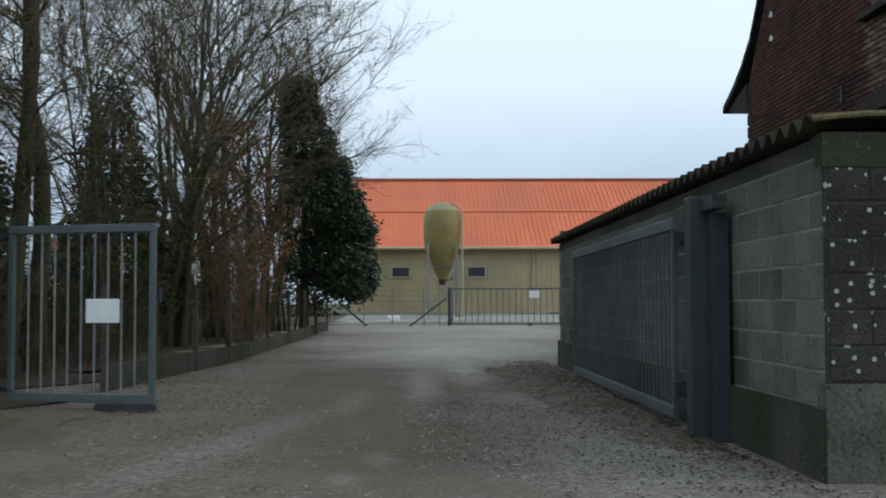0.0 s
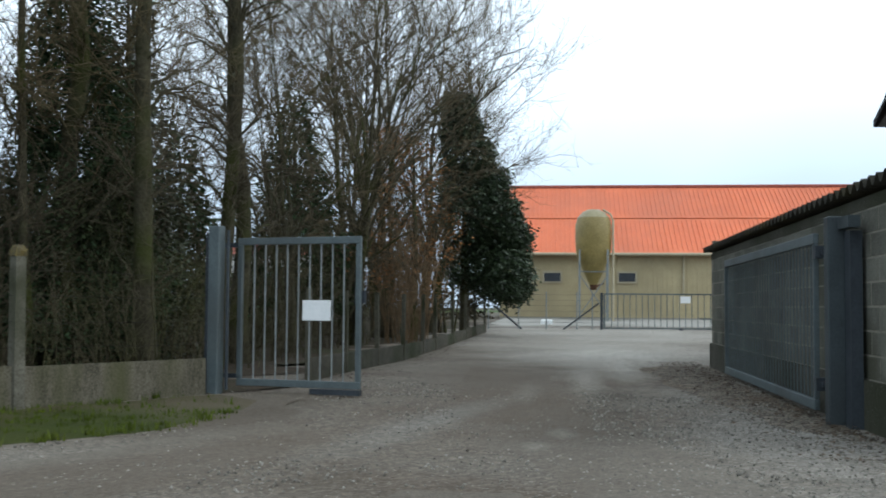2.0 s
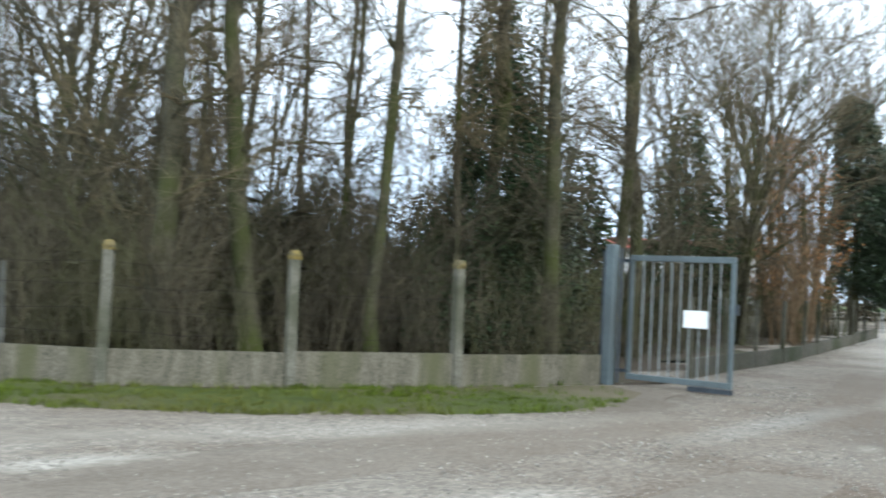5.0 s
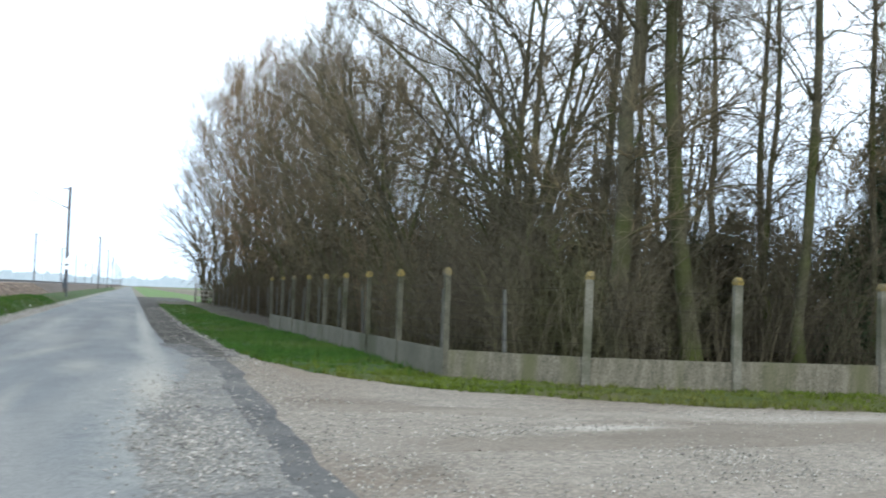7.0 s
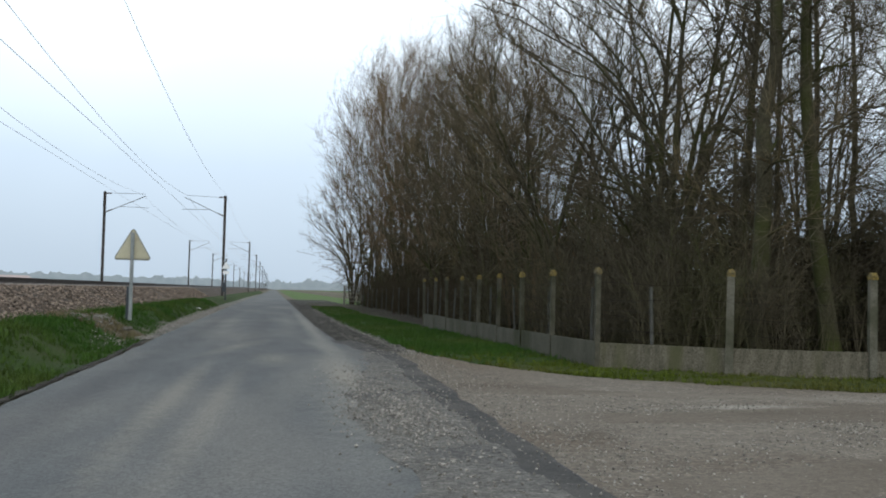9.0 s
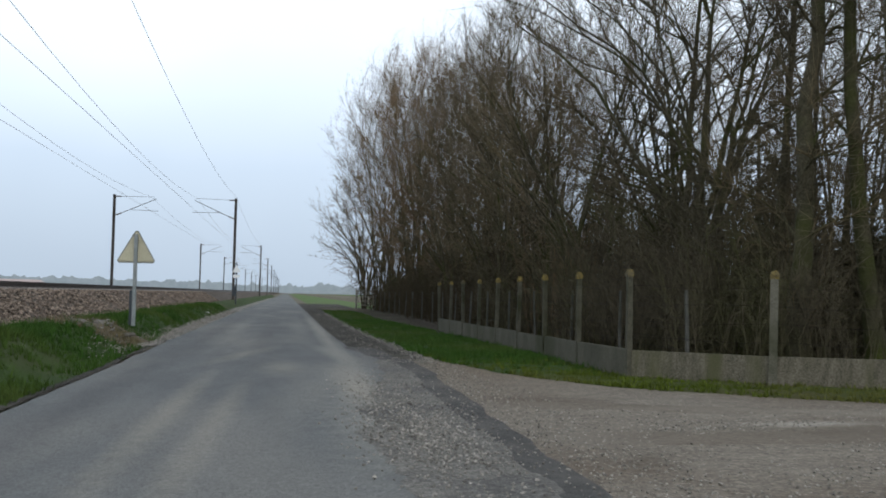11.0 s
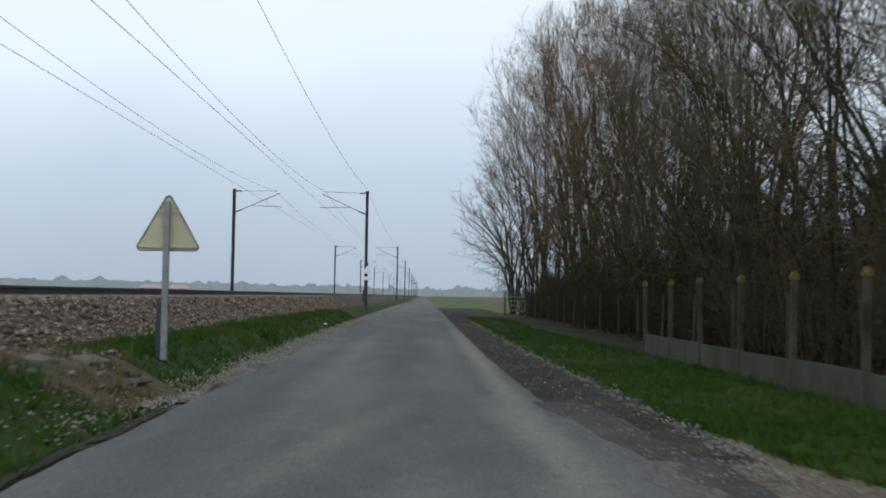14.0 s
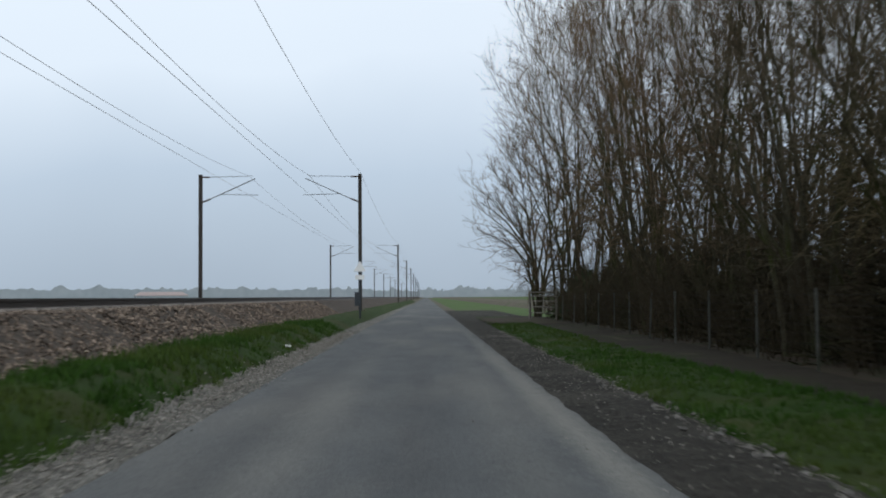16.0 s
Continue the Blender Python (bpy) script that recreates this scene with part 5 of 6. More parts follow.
g.tube([farm(BU - 0.55, BL0 - 0.4, BE - 0.15), farm(BU - 0.55, BL1 + 0.4, BE - 0.15)], [0.08, 0.08], 8)
part("gutter", g, M_FRAME, barn)
g = Geo()
g.tube([farm(BU - 0.12, 5.8, BE - 0.2), farm(BU - 0.12, 5.8, 1.5)], [0.05, 0.05], 8)
part("downpipe", g, M_FRAME, barn)
for v in (-0.88, 2.95, 12.0, 17.0, 22.0):
    g = Geo()
    a = farm(BU - 0.04, v, 2.63)
    g.box(tuple(a), (0.12, 1.02, 0.62), FA)
    w = part("window", g, M_FRAME, barn)
    g = Geo()
    a = farm(BU - 0.09, v, 2.62)
    g.box(tuple(a), (0.06, 0.84, 0.44), FA)
    part("pane", g, M_GLASSD, w)

# ---- feed silo ----
silo = thing("feed_silo", "yellowed fibreglass feed silo on galvanised legs beside the barn", "silo", at=farm(53.5, 1.12, 0.4), rz=FA)
prof_ = [(0.0, 5.36), (0.28, 5.34), (0.55, 5.2), (0.76, 4.95), (0.86, 4.6), (0.87, 4.1), (0.84, 3.4), (0.74, 2.95), (0.60, 2.7)]
cone_ = [(0.60, 2.7), (0.34, 2.05), (0.18, 1.75)]


def lathe(p, sides=20):
    g = Geo()
    for r, z in p:
        for k in range(sides):
            w = 2 * math.pi * k / sides
            g.v.append((max(r, 0.001) * math.cos(w), max(r, 0.001) * math.sin(w), z))
    for i in range(len(p) - 1):
        for k in range(sides):
            g.f.append((i * sides + k, i * sides + (k + 1) % sides, (i + 1) * sides + (k + 1) % sides, (i + 1) * sides + k)[::-1])
            g.m.append(0)
    return g


part("body", lathe(prof_[3:]), M_SILO, silo, smooth=True)
part("cap", lathe(prof_[:4]), M_SILOCAP, silo, smooth=True)
part("cone", lathe(cone_), M_SILO, silo, smooth=True)
part("outlet", lathe([(0.18, 1.75), (0.14, 1.5), (0.001, 1.49)]), M_RUST, silo, smooth=True)
for x, y in ((-0.66, -0.66), (0.66, -0.66), (0.66, 0.66), (-0.66, 0.66)):
    g = Geo()
    g.box((x, y, 1.6), (0.08, 0.08, 3.6))
    part("leg", g, M_GALV, silo)
for a, b in (((-0.66, -0.66), (-0.66, 0.66)), ((-0.66, 0.66), (0.66, 0.66)), ((0.66, -0.66), (-0.66, -0.66))):
    for z0, z1 in ((0.3, 2.2), (2.2, 0.3)):
        g = Geo()
        g.tube([V3(*a, z0), V3(*b, z1)], [0.025, 0.025], 6)
        part("brace", g, M_GALV, silo)
g = Geo()
for q in (-0.66, 0.66):
    g.box((-0.66, 0, 2.35), (0.06, 1.3, 0.06))
part("ring_beam", g, M_GALV, silo)
g = Geo()
g.tube([V3(-0.3, -0.92, 0.02), V3(-0.3, -0.92, 4.8), V3(-0.25, -0.8, 5.1), V3(-0.2, -0.45, 5.32)], [0.055, 0.055, 0.055, 0.05], 8)
part("filling_pipe", g, M_FRAME, silo)
g = Geo()
g.tube([V3(0.2, 0.05, 1.6), V3(4.5, -0.6, 1.9)], [0.05, 0.05], 8)
part("auger_tube", g, M_RUST, silo)

# ---- inner yard gate and its wire fence ----
ig = bar_gate("yard_gate", "grey steel bar gate across the inner yard", 5.6, 0.06, 1.34, 24, M_STEEL, at=farm(40, 1.15, 0.22), rz=FA - math.pi / 2, bar_r=0.014, rail=0.05)
g = Geo()
g.box((2.9, -0.05, 1.12), (0.36, 0.015, 0.24))
part("sign_plate", g, M_PLATE, ig, "small white plate")
g = Geo()
g.box((3.95, 0, 0.7), (0.06, 0.06, 1.34))
part("stile", g, M_STEEL, ig)
g = Geo()
g.box((4.5, 0, 0.45), (2.2, 0.04, 0.05))
part("lower_rail", g, M_STEEL, ig)
for x in (2.75, 4.3):
    g = Geo()
    g.tube([V3(x, -0.05, 0.05), V3(x, 0.05, 0.05)], [0.07, 0.07], 10)
    part("wheel", g, M_DARKSTEEL, ig)
ip = thing("gate_post", "thin dark steel post with slanting brace", "gate post", "gate posts", at=farm(40, 1.08, 0.2), rz=FA)
g = Geo()
g.box((0, 0, 0.68), (0.1, 0.1, 1.4))
part("post", g, M_DARKSTEEL, ip)
g = Geo()
g.tube([V3(0, 0.1, 1.0), V3(0, 1.4, 0.02)], [0.03, 0.03], 6)
part("brace", g, M_DARKSTEEL, ip)
mf = thing("mesh_fence", "wire mesh fence with thin steel posts across the inner yard", "fence")
for v in (-3.0, -1.9, -0.9, 0.2, 0.75):
    g = Geo()
    g.tube([farm(40, v, 0.15), farm(40, v, 1.6)], [0.025, 0.025], 6)
    part("post", g, M_GALV, mf)
for z in span(0.3, 1.5, 0.2):
    g = Geo()
    g.tube([farm(40, -3.0, z), farm(40, 1.05, z)], [0.004, 0.004], 3)
    part("wire", g, M_DARKSTEEL, mf)
g = Geo()
g.tube([farm(40, -2.8, 1.1), farm(40.2, -1.8, 0.25)], [0.035, 0.035], 6)
part("brace", g, M_DARKSTEEL, mf)
g = Geo()
p = farm(47, -1.0, 0.42)
g.box(tuple(p), (0.4, 0.5, 0.22), FA)
bevel(single("white_sack", g, M_PLATE, "white sack lying in front of the barn", "sack"), 0.05, 2)


# ---- trees ----
def tubes(P, R, sides):
    """Many tapered tubes at once: P (n, k, 3) centre lines, R (n, k) radii. Returns vertices and quads."""
    n, k = R.shape
    D = np.gradient(P, axis=1)
    D /= np.linalg.norm(D, axis=2, keepdims=True) + 1e-9
    A = np.cross(D, np.array((0.31, 0.87, 0.37)))
    A /= np.linalg.norm(A, axis=2, keepdims=True) + 1e-9
    C = np.cross(D, A)
    w = np.arange(sides) * 2 * np.pi / sides
    ring = A[:, :, None] * np.cos(w)[None, None, :, None] + C[:, :, None] * np.sin(w)[None, None, :, None]
    V = (P[:, :, None] + ring * R[:, :, None, None]).reshape(-1, 3)
    i, j, s = np.meshgrid(np.arange(n), np.arange(k - 1), np.arange(sides), indexing="ij")
    a, b = (i * k + j) * sides, (i * k + j + 1) * sides
    t = (s + 1) % sides
    return V, np.stack([a + s, a + t, b + t, b + s], -1).reshape(-1, 4)


def cones(A, B, R):
    """Many three-sided twigs from A to B."""
    D = B - A
    Q = np.cross(D, np.array((0.31, 0.87, 0.37)))
    Q *= (R / (np.linalg.norm(Q, axis=1) + 1e-9))[:, None]
    W = np.cross(D, Q)
    W *= (R / (np.linalg.norm(W, axis=1) + 1e-9))[:, None]
    V = np.stack([A + Q, A - 0.5 * Q + 0.87 * W, A - 0.5 * Q - 0.87 * W, B], 1).reshape(-1, 3)
    b = np.arange(len(A))[:, None] * 4
    return V, np.concatenate([b + np.array(f) for f in ((0, 1, 3), (1, 2, 3), (2, 0, 3))])


def joined(name, pieces, material, smooth=False):
    """One mesh from several (vertices, faces) arrays."""
    verts, loops, sizes, at = [], [], [], 0
    for v, f in pieces:
        verts.append(v)
        loops.append((f + at).ravel())
        sizes.append(np.full(len(f), f.shape[1]))
        at += len(v)
    verts, loops, sizes = np.concatenate(verts), np.concatenate(loops), np.concatenate(sizes)
    me = bpy.data.meshes.new(name)
    me.vertices.add(len(verts))
    me.vertices.foreach_set("co", verts.astype(np.float32).ravel())
    me.loops.add(len(loops))
    me.loops.foreach_set("vertex_index", loops.astype(np.int32))
    me.polygons.add(len(sizes))
    me.polygons.foreach_set("loop_start", (np.cumsum(sizes) - sizes).astype(np.int32))
    if smooth:
        me.polygons.foreach_set("use_smooth", np.ones(len(sizes), dtype=bool))
    me.materials.append(material)
    me.update(calc_edges=True)
    return me


def unit(a):
    return a / (np.linalg.norm(a, axis=-1, keepdims=True) + 1e-9)


def curves(rng, P0, D0, P1, k, wander, bend=0.45):
    """Bent centre lines from P0, leaving along D0, to P1."""
    L = np.linalg.norm(P1 - P0, axis=1, keepdims=True)
    M = P0 + D0 * L * bend
    s = np.linspace(0, 1, k)[None, :, None]
    P = (1 - s) ** 2 * P0[:, None] + 2 * s * (1 - s) * M[:, None] + s ** 2 * P1[:, None]
    w = np.cumsum(rng.normal(0, 1, P.shape), axis=1) * wander * L[:, None] / k
    w -= w[:, :1]
    return P + w


def crown_points(rng, n, rx, z0, z1, belly, seed, fill=0.45, off=(0.0, 0.0), lump=0.22):
    """Points inside a lumpy crown between z0 and z1 whose widest part is at belly (0..1); off leans its top."""
    s = rng.beta(1.6, 1.35, n)
    a = rng.uniform(0, 2 * np.pi, n)
    up = np.sqrt(np.clip(1 - ((s - belly) / (1 - belly)) ** 2, 0, 1))
    lo = 0.30 + 0.70 * np.clip(s / belly, 0, 1) ** 0.8
    r = rx * np.where(s > belly, up, lo)
    k = 1 + lump * (np.sin(3 * a + seed + 5 * s) * 0.6 + np.sin(5 * a + 2.3 * seed - 9 * s) * 0.4)
    q = r * k * rng.uniform(fill ** 2, 1, n) ** 0.5
    return np.stack([q * np.cos(a) + off[0] * s, q * np.sin(a) + off[1] * s, z0 + (z1 - z0) * s * (1 + 0.04 * np.sin(4 * a + seed))], 1)


def bare_tree(seed, stems, height, foot, stem_r, crown, limbs, branches, subs, twigs, wander=0.10, sub_len=0.75, twig_len=0.34, spread=0.6, shoots=0, rise=(0.8, 1.7), gauge=1.0, taper=0.86, limb_r=(0.42, 0.72), fan=0.3):
    """A leafless tree: stems, limbs drawn towards places in the crown, branches off the limbs, twigs off the branches.
    Returns the heavy wood and the fine wood as lists of pieces."""
    rng = np.random.default_rng(seed)
    ring = np.arange(stems) * 2.4 + rng.uniform(0, 1, stems)
    rad = foot * np.sqrt((np.arange(stems) + 0.5) / stems)
    base = np.stack([rad * np.cos(ring), rad * np.sin(ring), np.full(stems, -0.2)], 1)
    tops = crown_points(rng, stems * 6, **crown)
    tops = tops[np.argsort(-tops[:, 2])][: stems * 3]
    tops = tops[rng.permutation(len(tops))[:stems]]
    if stems > 1:
        turn = np.arctan2(tops[:, 1], tops[:, 0])
        tops = tops[np.argsort(turn)]
        base = base[np.argsort(np.arctan2(base[:, 1], base[:, 0]))]
        tops = np.concatenate([base[:, :2] * (1 - spread) + tops[:, :2] * spread, tops[:, 2:] * rng.uniform(0.86, 1.0, (stems, 1))], 1)
    else:
        tops = np.array([[crown.get("off", (0, 0))[0] * 0.8, crown.get("off", (0, 0))[1] * 0.8, height]])
    lean = unit(np.concatenate([(tops - base)[:, :2] * rng.uniform(0.1, 0.6, (stems, 1)), (tops - base)[:, 2:]], 1))
    k0 = 14
    S = curves(rng, base, lean, tops, k0, wander * 0.45)
    s = np.linspace(0, 1, k0)[None]
    SR = stem_r * rng.uniform(0.65, 1.1, (stems, 1)) * (1 - taper * s) * (1 + 0.5 * np.exp(-s * 22))
    SD = unit(np.gradient(S, axis=1))
    # limbs
    T = crown_points(rng, limbs, **crown)
    d = np.linalg.norm(S[:, None, :, :2].mean(2)[:, 0][None] - T[:, None, :2], axis=2) if stems > 1 else np.zeros((limbs, 1))
    own = np.argmin(d + rng.gumbel(0, 0.5, d.shape), axis=1)
    line = S[own]
    hor = np.linalg.norm(line[:, :, :2] - T[:, None, :2], axis=2)
    want = T[:, 2:3] - hor * rng.uniform(*rise, (limbs, 1))
    i = np.argmin(np.abs(line[:, :, 2] - np.clip(want, crown["z0"] * 0.55, height * 0.92)), axis=1)
    i = np.clip(i, 2, k0 - 2)
    q = np.arange(limbs)
    P0 = line[q, i]
    k1 = 8
    L = curves(rng, P0, unit(SD[own, i] + unit(T - P0) * 0.5), T, k1, wander)
    r0 = np.minimum(SR[own, i] * rng.uniform(*limb_r, limbs), 0.014 + 0.013 * np.linalg.norm(T - P0, axis=1)) * gauge
    LR = r0[:, None] * (1 - 0.78 * np.linspace(0, 1, k1)[None]) + 0.003
    heavy = [tubes(S, SR, 8 if stem_r > 0.1 else 6), tubes(L, LR, 5)]
    # branches: each joins the nearest limb or stem point below it
    B1 = crown_points(rng, branches, **crown)
    hub = np.concatenate([L[:, 2:].reshape(-1, 3), S[:, k0 // 2:].reshape(-1, 3)])
    hubd = np.concatenate([unit(np.gradient(L, axis=1))[:, 2:].reshape(-1, 3), SD[:, k0 // 2:].reshape(-1, 3)])
    hubr = np.concatenate([LR[:, 2:].ravel(), SR[:, k0 // 2:].ravel()])
    v = B1[:, None] - hub[None]
    dist = np.linalg.norm(v, axis=2)
    j = np.argmin(np.abs(dist - 1.1) + np.where(v[:, :, 2] < 0.25 * dist, 1.2, 0) + rng.uniform(0, 0.5, dist.shape), axis=1)
    P0 = hub[j]
    reach = np.linalg.norm(B1 - P0, axis=1, keepdims=True)
    away = unit(P0 - np.array((0, 0, crown["z0"] + 0.32 * (crown["z1"] - crown["z0"])))) + rng.normal(0, 0.5, P0.shape) + np.array((0, 0, 0.35))
    B1 = P0 + unit((B1 - P0) / reach * (1 - fan) + unit(away) * fan) * np.clip(reach, 0.7, 2.3)
    k2 = 5
    B = curves(rng, P0, unit(hubd[j] + unit(B1 - P0) * 0.6), B1, k2, wander * 1.6)
    br = np.minimum(hubr[j] * 0.7, 0.016) * gauge
    BR = np.maximum(br[:, None] * (1 - 0.7 * np.linspace(0, 1, k2)[None]), 0.0035)
    fine = [tubes(B, BR, 3)]
    # twigs, in two orders
    BD = unit(np.gradient(B, axis=1))
    n2 = branches * subs
    o = np.repeat(np.arange(branches), subs)
    f = (0.18 + 0.82 * (np.tile(np.arange(subs), branches) + rng.uniform(0, 1, n2)) / subs) * (k2 - 1)
    i = np.minimum(f.astype(int), k2 - 2)
    A = B[o, i] + (B[o, i + 1] - B[o, i]) * (f - i)[:, None]
    D = unit(BD[o, i] + rng.normal(0, 0.55 - 0.08 * fan, (n2, 3)) + np.array((0, 0, 0.18)))
    E = A + D * (sub_len * rng.uniform(0.45, 1.2, n2))[:, None]
    fine.append(cones(A, E, np.full(n2, 0.0062 * gauge)))
    n3 = n2 * twigs
    o = np.repeat(np.arange(n2), twigs)
    f = rng.uniform(0.2, 0.95, n3)[:, None]
    A3 = A[o] + (E - A)[o] * f
    D3 = unit(D[o] + rng.normal(0, 0.52 - 0.06 * fan, (n3, 3)) + np.array((0, 0, 0.10)))
    fine.append(cones(A3, A3 + D3 * (twig_len * rng.uniform(0.4, 1.2, n3))[:, None], np.full(n3, 0.0040 * gauge)))
    # thin shoots from the trunk's lower part
    if shoots:
        o = rng.integers(0, stems, shoots)
        i = rng.integers(1, k0 * 2 // 3, shoots)
        P0 = S[o, i]
        a = rng.uniform(0, 2 * np.pi, shoots)
        D0 = unit(np.stack([np.cos(a), np.sin(a), rng.uniform(0.0, 1.4, shoots)], 1))
        P1 = P0 + D0 * rng.uniform(0.6, 2.2, shoots)[:, None] + np.stack([0 * a, 0 * a, rng.uniform(-0.3, 0.7, shoots)], 1)
        H = curves(rng, P0, D0, P1, 5, 0.18)
        fine.append(tubes(H, 0.010 * (1 - 0.75 * np.linspace(0, 1, 5)[None]) * np.ones((shoots, 1)), 3))
        o = np.repeat(np.arange(shoots), 6)
        f = rng.integers(1, 5, shoots * 6)
        A = H[o, f]
        D = unit(unit(P1 - P0)[o] + rng.normal(0, 0.7, (shoots * 6, 3)))
        fine.append(cones(A, A + D * rng.uniform(0.2, 0.7, (shoots * 6, 1)), np.full(shoots * 6, 0.0045)))
    return heavy, fine


def shrub(seed, stems=24, reach=(1.0, 2.9), spread=0.5, disc=0.9, gauge=1.0):
    """Upright tangle of thin leafless stems."""
    rng = np.random.default_rng(seed)
    a, r = rng.uniform(0, 2 * np.pi, stems), disc * np.sqrt(rng.uniform(0, 1, stems))
    P0 = np.stack([r * np.cos(a), r * np.sin(a), np.full(stems, -0.1)], 1)
    h = rng.uniform(*reach, stems)
    a2 = a + rng.normal(0, 0.7, stems)
    t = np.abs(rng.normal(0, spread, stems)) * h
    P1 = P0 + np.stack([t * np.cos(a2), t * np.sin(a2), h], 1)
    S = curves(rng, P0, unit(np.stack([0.15 * np.cos(a2), 0.15 * np.sin(a2), np.ones(stems)], 1)), P1, 6, 0.16)
    heavy = [tubes(S, 0.013 * gauge * (1 - 0.75 * np.linspace(0, 1, 6)[None]) * rng.uniform(0.6, 1.3, (stems, 1)), 3)]
    fine = []
    D, n, ln, rr = unit(np.gradient(S, axis=1)), 8, 0.75, 0.0064
    o = np.repeat(np.arange(stems), n)
    i = rng.integers(1, 5, stems * n)
    A1 = S[o, i] + (S[o, i + 1] - S[o, i]) * rng.uniform(0, 1, (stems * n, 1))
    D1 = unit(D[o, i] * 0.8 + rng.normal(0, 0.55, (stems * n, 3)) + np.array((0, 0, 0.1)))
    E1 = A1 + D1 * rng.uniform(0.3, 1.0, (stems * n, 1)) * ln
    fine.append(cones(A1, E1, np.full(stems * n, rr * gauge)))
    m = 3
    o = np.repeat(np.arange(stems * n), m)
    A2 = A1[o] + (E1 - A1)[o] * rng.uniform(0.15, 0.95, (len(o), 1))
    D2 = unit(D1[o] * 0.8 + rng.normal(0, 0.6, (len(o), 3)))
    fine.append(cones(A2, A2 + D2 * rng.uniform(0.12, 0.42, (len(o), 1)), np.full(len(o), 0.0042 * gauge)))
    return heavy, fine


def make_tree(name, label, category, group, pieces, trunk_mat, twig_mat):
    t = thing(name, label, category, group)
    part("trunk", joined("trunk", pieces[0], trunk_mat, True), None, t)
    part("crown", joined("crown", pieces[1], twig_mat), None, t)
    return t


RT = random.Random(11)


def put(src, first, x, y, s=1.0, sz=None, rz=None, tilt=(0, 0)):
    m = pose(x, y, height(x, y), tilt[0], tilt[1], RT.uniform(0, 360) if rz is None else rz)
    s = (s, s, sz or s)
    if first:
        src.matrix_basis = m
        src.scale = s
        return src
    c = copy_thing(src, m)
    c.scale = s
    return c


def scatter(kinds, spots, pick):
    """Copies of a few trees at the spots (x, y, scale, scale up, turn)."""
    used = set()
    for i, (x, y, s, sz, rz) in enumerate(spots):
        k = pick(i, x, y)
        put(kinds[k], k not in used, x, y, s, sz, rz)
        used.add(k)


# tall trees with straight mossy trunks behind the splay
TALL = dict(rx=2.7, z0=1.6, z1=16.5, belly=0.4, lump=0.3)
poplars = [make_tree("poplar_tree", "tall bare tree with a straight mossy grey trunk", "tree", "tall bare trees",
                     bare_tree(21 + k, 1, 16.0, 0.0, (0.165, 0.15, 0.12)[k], dict(TALL, seed=k, off=(0.5 - 0.4 * k, 0.3)), 46, 250, 6, 3, wander=0.17, shoots=56, rise=(0.0, 0.9), limb_r=(0.16, 0.30)), M_BARK, M_DARKTWIG) for k in range(3)]
PSPOTS = [(6.57, 14.7, 1.08, 1, 30, 0), (7.89, 14.66, 0.95, 1, 120, 1), (9.4, 14.0, 0.85, 0.95, 200, 2), (10.4, 16.7, 0.62, 0.8, 80, 2), (12.3, 15.3, 0.95, 1, 250, 0), (12.76, 14.2, 0.88, 0.95, 160, 1), (11.5, 15.1, 0.6, 0.9, 20, 2),
          (15.7, 16.2, 0.95, 1, 310, 1), (16.9, 16.8, 1.0, 1, 100, 0), (8.6, 18.4, 0.6, 0.85, 45, 2), (7.1, 17.4, 0.62, 0.85, 260, 1), (9.9, 19.8, 0.62, 0.9, 10, 0), (13.0, 21.0, 0.65, 0.9, 140, 1), (18.0, 21.5, 0.7, 0.9, 190, 2), (14.0, 25.5, 0.75, 0.95, 70, 0)]
used = set()
for x, y, s, sz, rz, k in PSPOTS:
    put(poplars[k], k not in used, x, y, s, sz, rz)
    used.add(k)

# many-stemmed trees along the lane
FAN = dict(rx=4.45, z0=2.4, z1=13.8, belly=0.54, lump=0.16)
# Nearer than y 44 the darker twigs put the near wood's dimness into colour.
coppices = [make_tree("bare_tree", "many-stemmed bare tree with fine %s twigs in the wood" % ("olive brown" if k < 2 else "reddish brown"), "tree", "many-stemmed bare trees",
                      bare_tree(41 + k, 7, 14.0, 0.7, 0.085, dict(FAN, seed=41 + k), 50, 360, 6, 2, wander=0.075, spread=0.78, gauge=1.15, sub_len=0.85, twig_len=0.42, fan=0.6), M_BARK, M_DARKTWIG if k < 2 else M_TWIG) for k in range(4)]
spots = []
for k, y in enumerate(span(25.5, 82, 4.7)):
    s = 0.82 + 0.24 * smooth01((y - 30) / 40)
    spots.append((5.9 + RT.uniform(-0.3, 0.5), y + RT.uniform(-0.8, 0.8), s * RT.uniform(0.96, 1.06), s * RT.uniform(0.96, 1.04) * (0.90 + 0.20 * smooth01((y - 50) / 20)), RT.uniform(0, 360)))
    if k % 3 == 1:
        spots.append((10.0 + RT.uniform(-0.8, 0.8), y + 2.3 + RT.uniform(-0.8, 0.8), s * 1.0, s * 0.98, RT.uniform(0, 360)))
for x, y, s in ((16.5, 41, 0.85), (26, 31, 0.8), (33.4, 24.6, 0.66), (36.5, 28.0, 0.7), (6.5, 37.2, 0.86), (7.0, 41.0, 0.86), (6.8, 46.5, 0.88), (7.6, 52.0, 0.92), (11.8, 23.6, 0.8)):
    spots.append((x, y, s, s, RT.uniform(0, 360)))
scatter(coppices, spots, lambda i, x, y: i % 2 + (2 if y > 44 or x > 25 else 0))

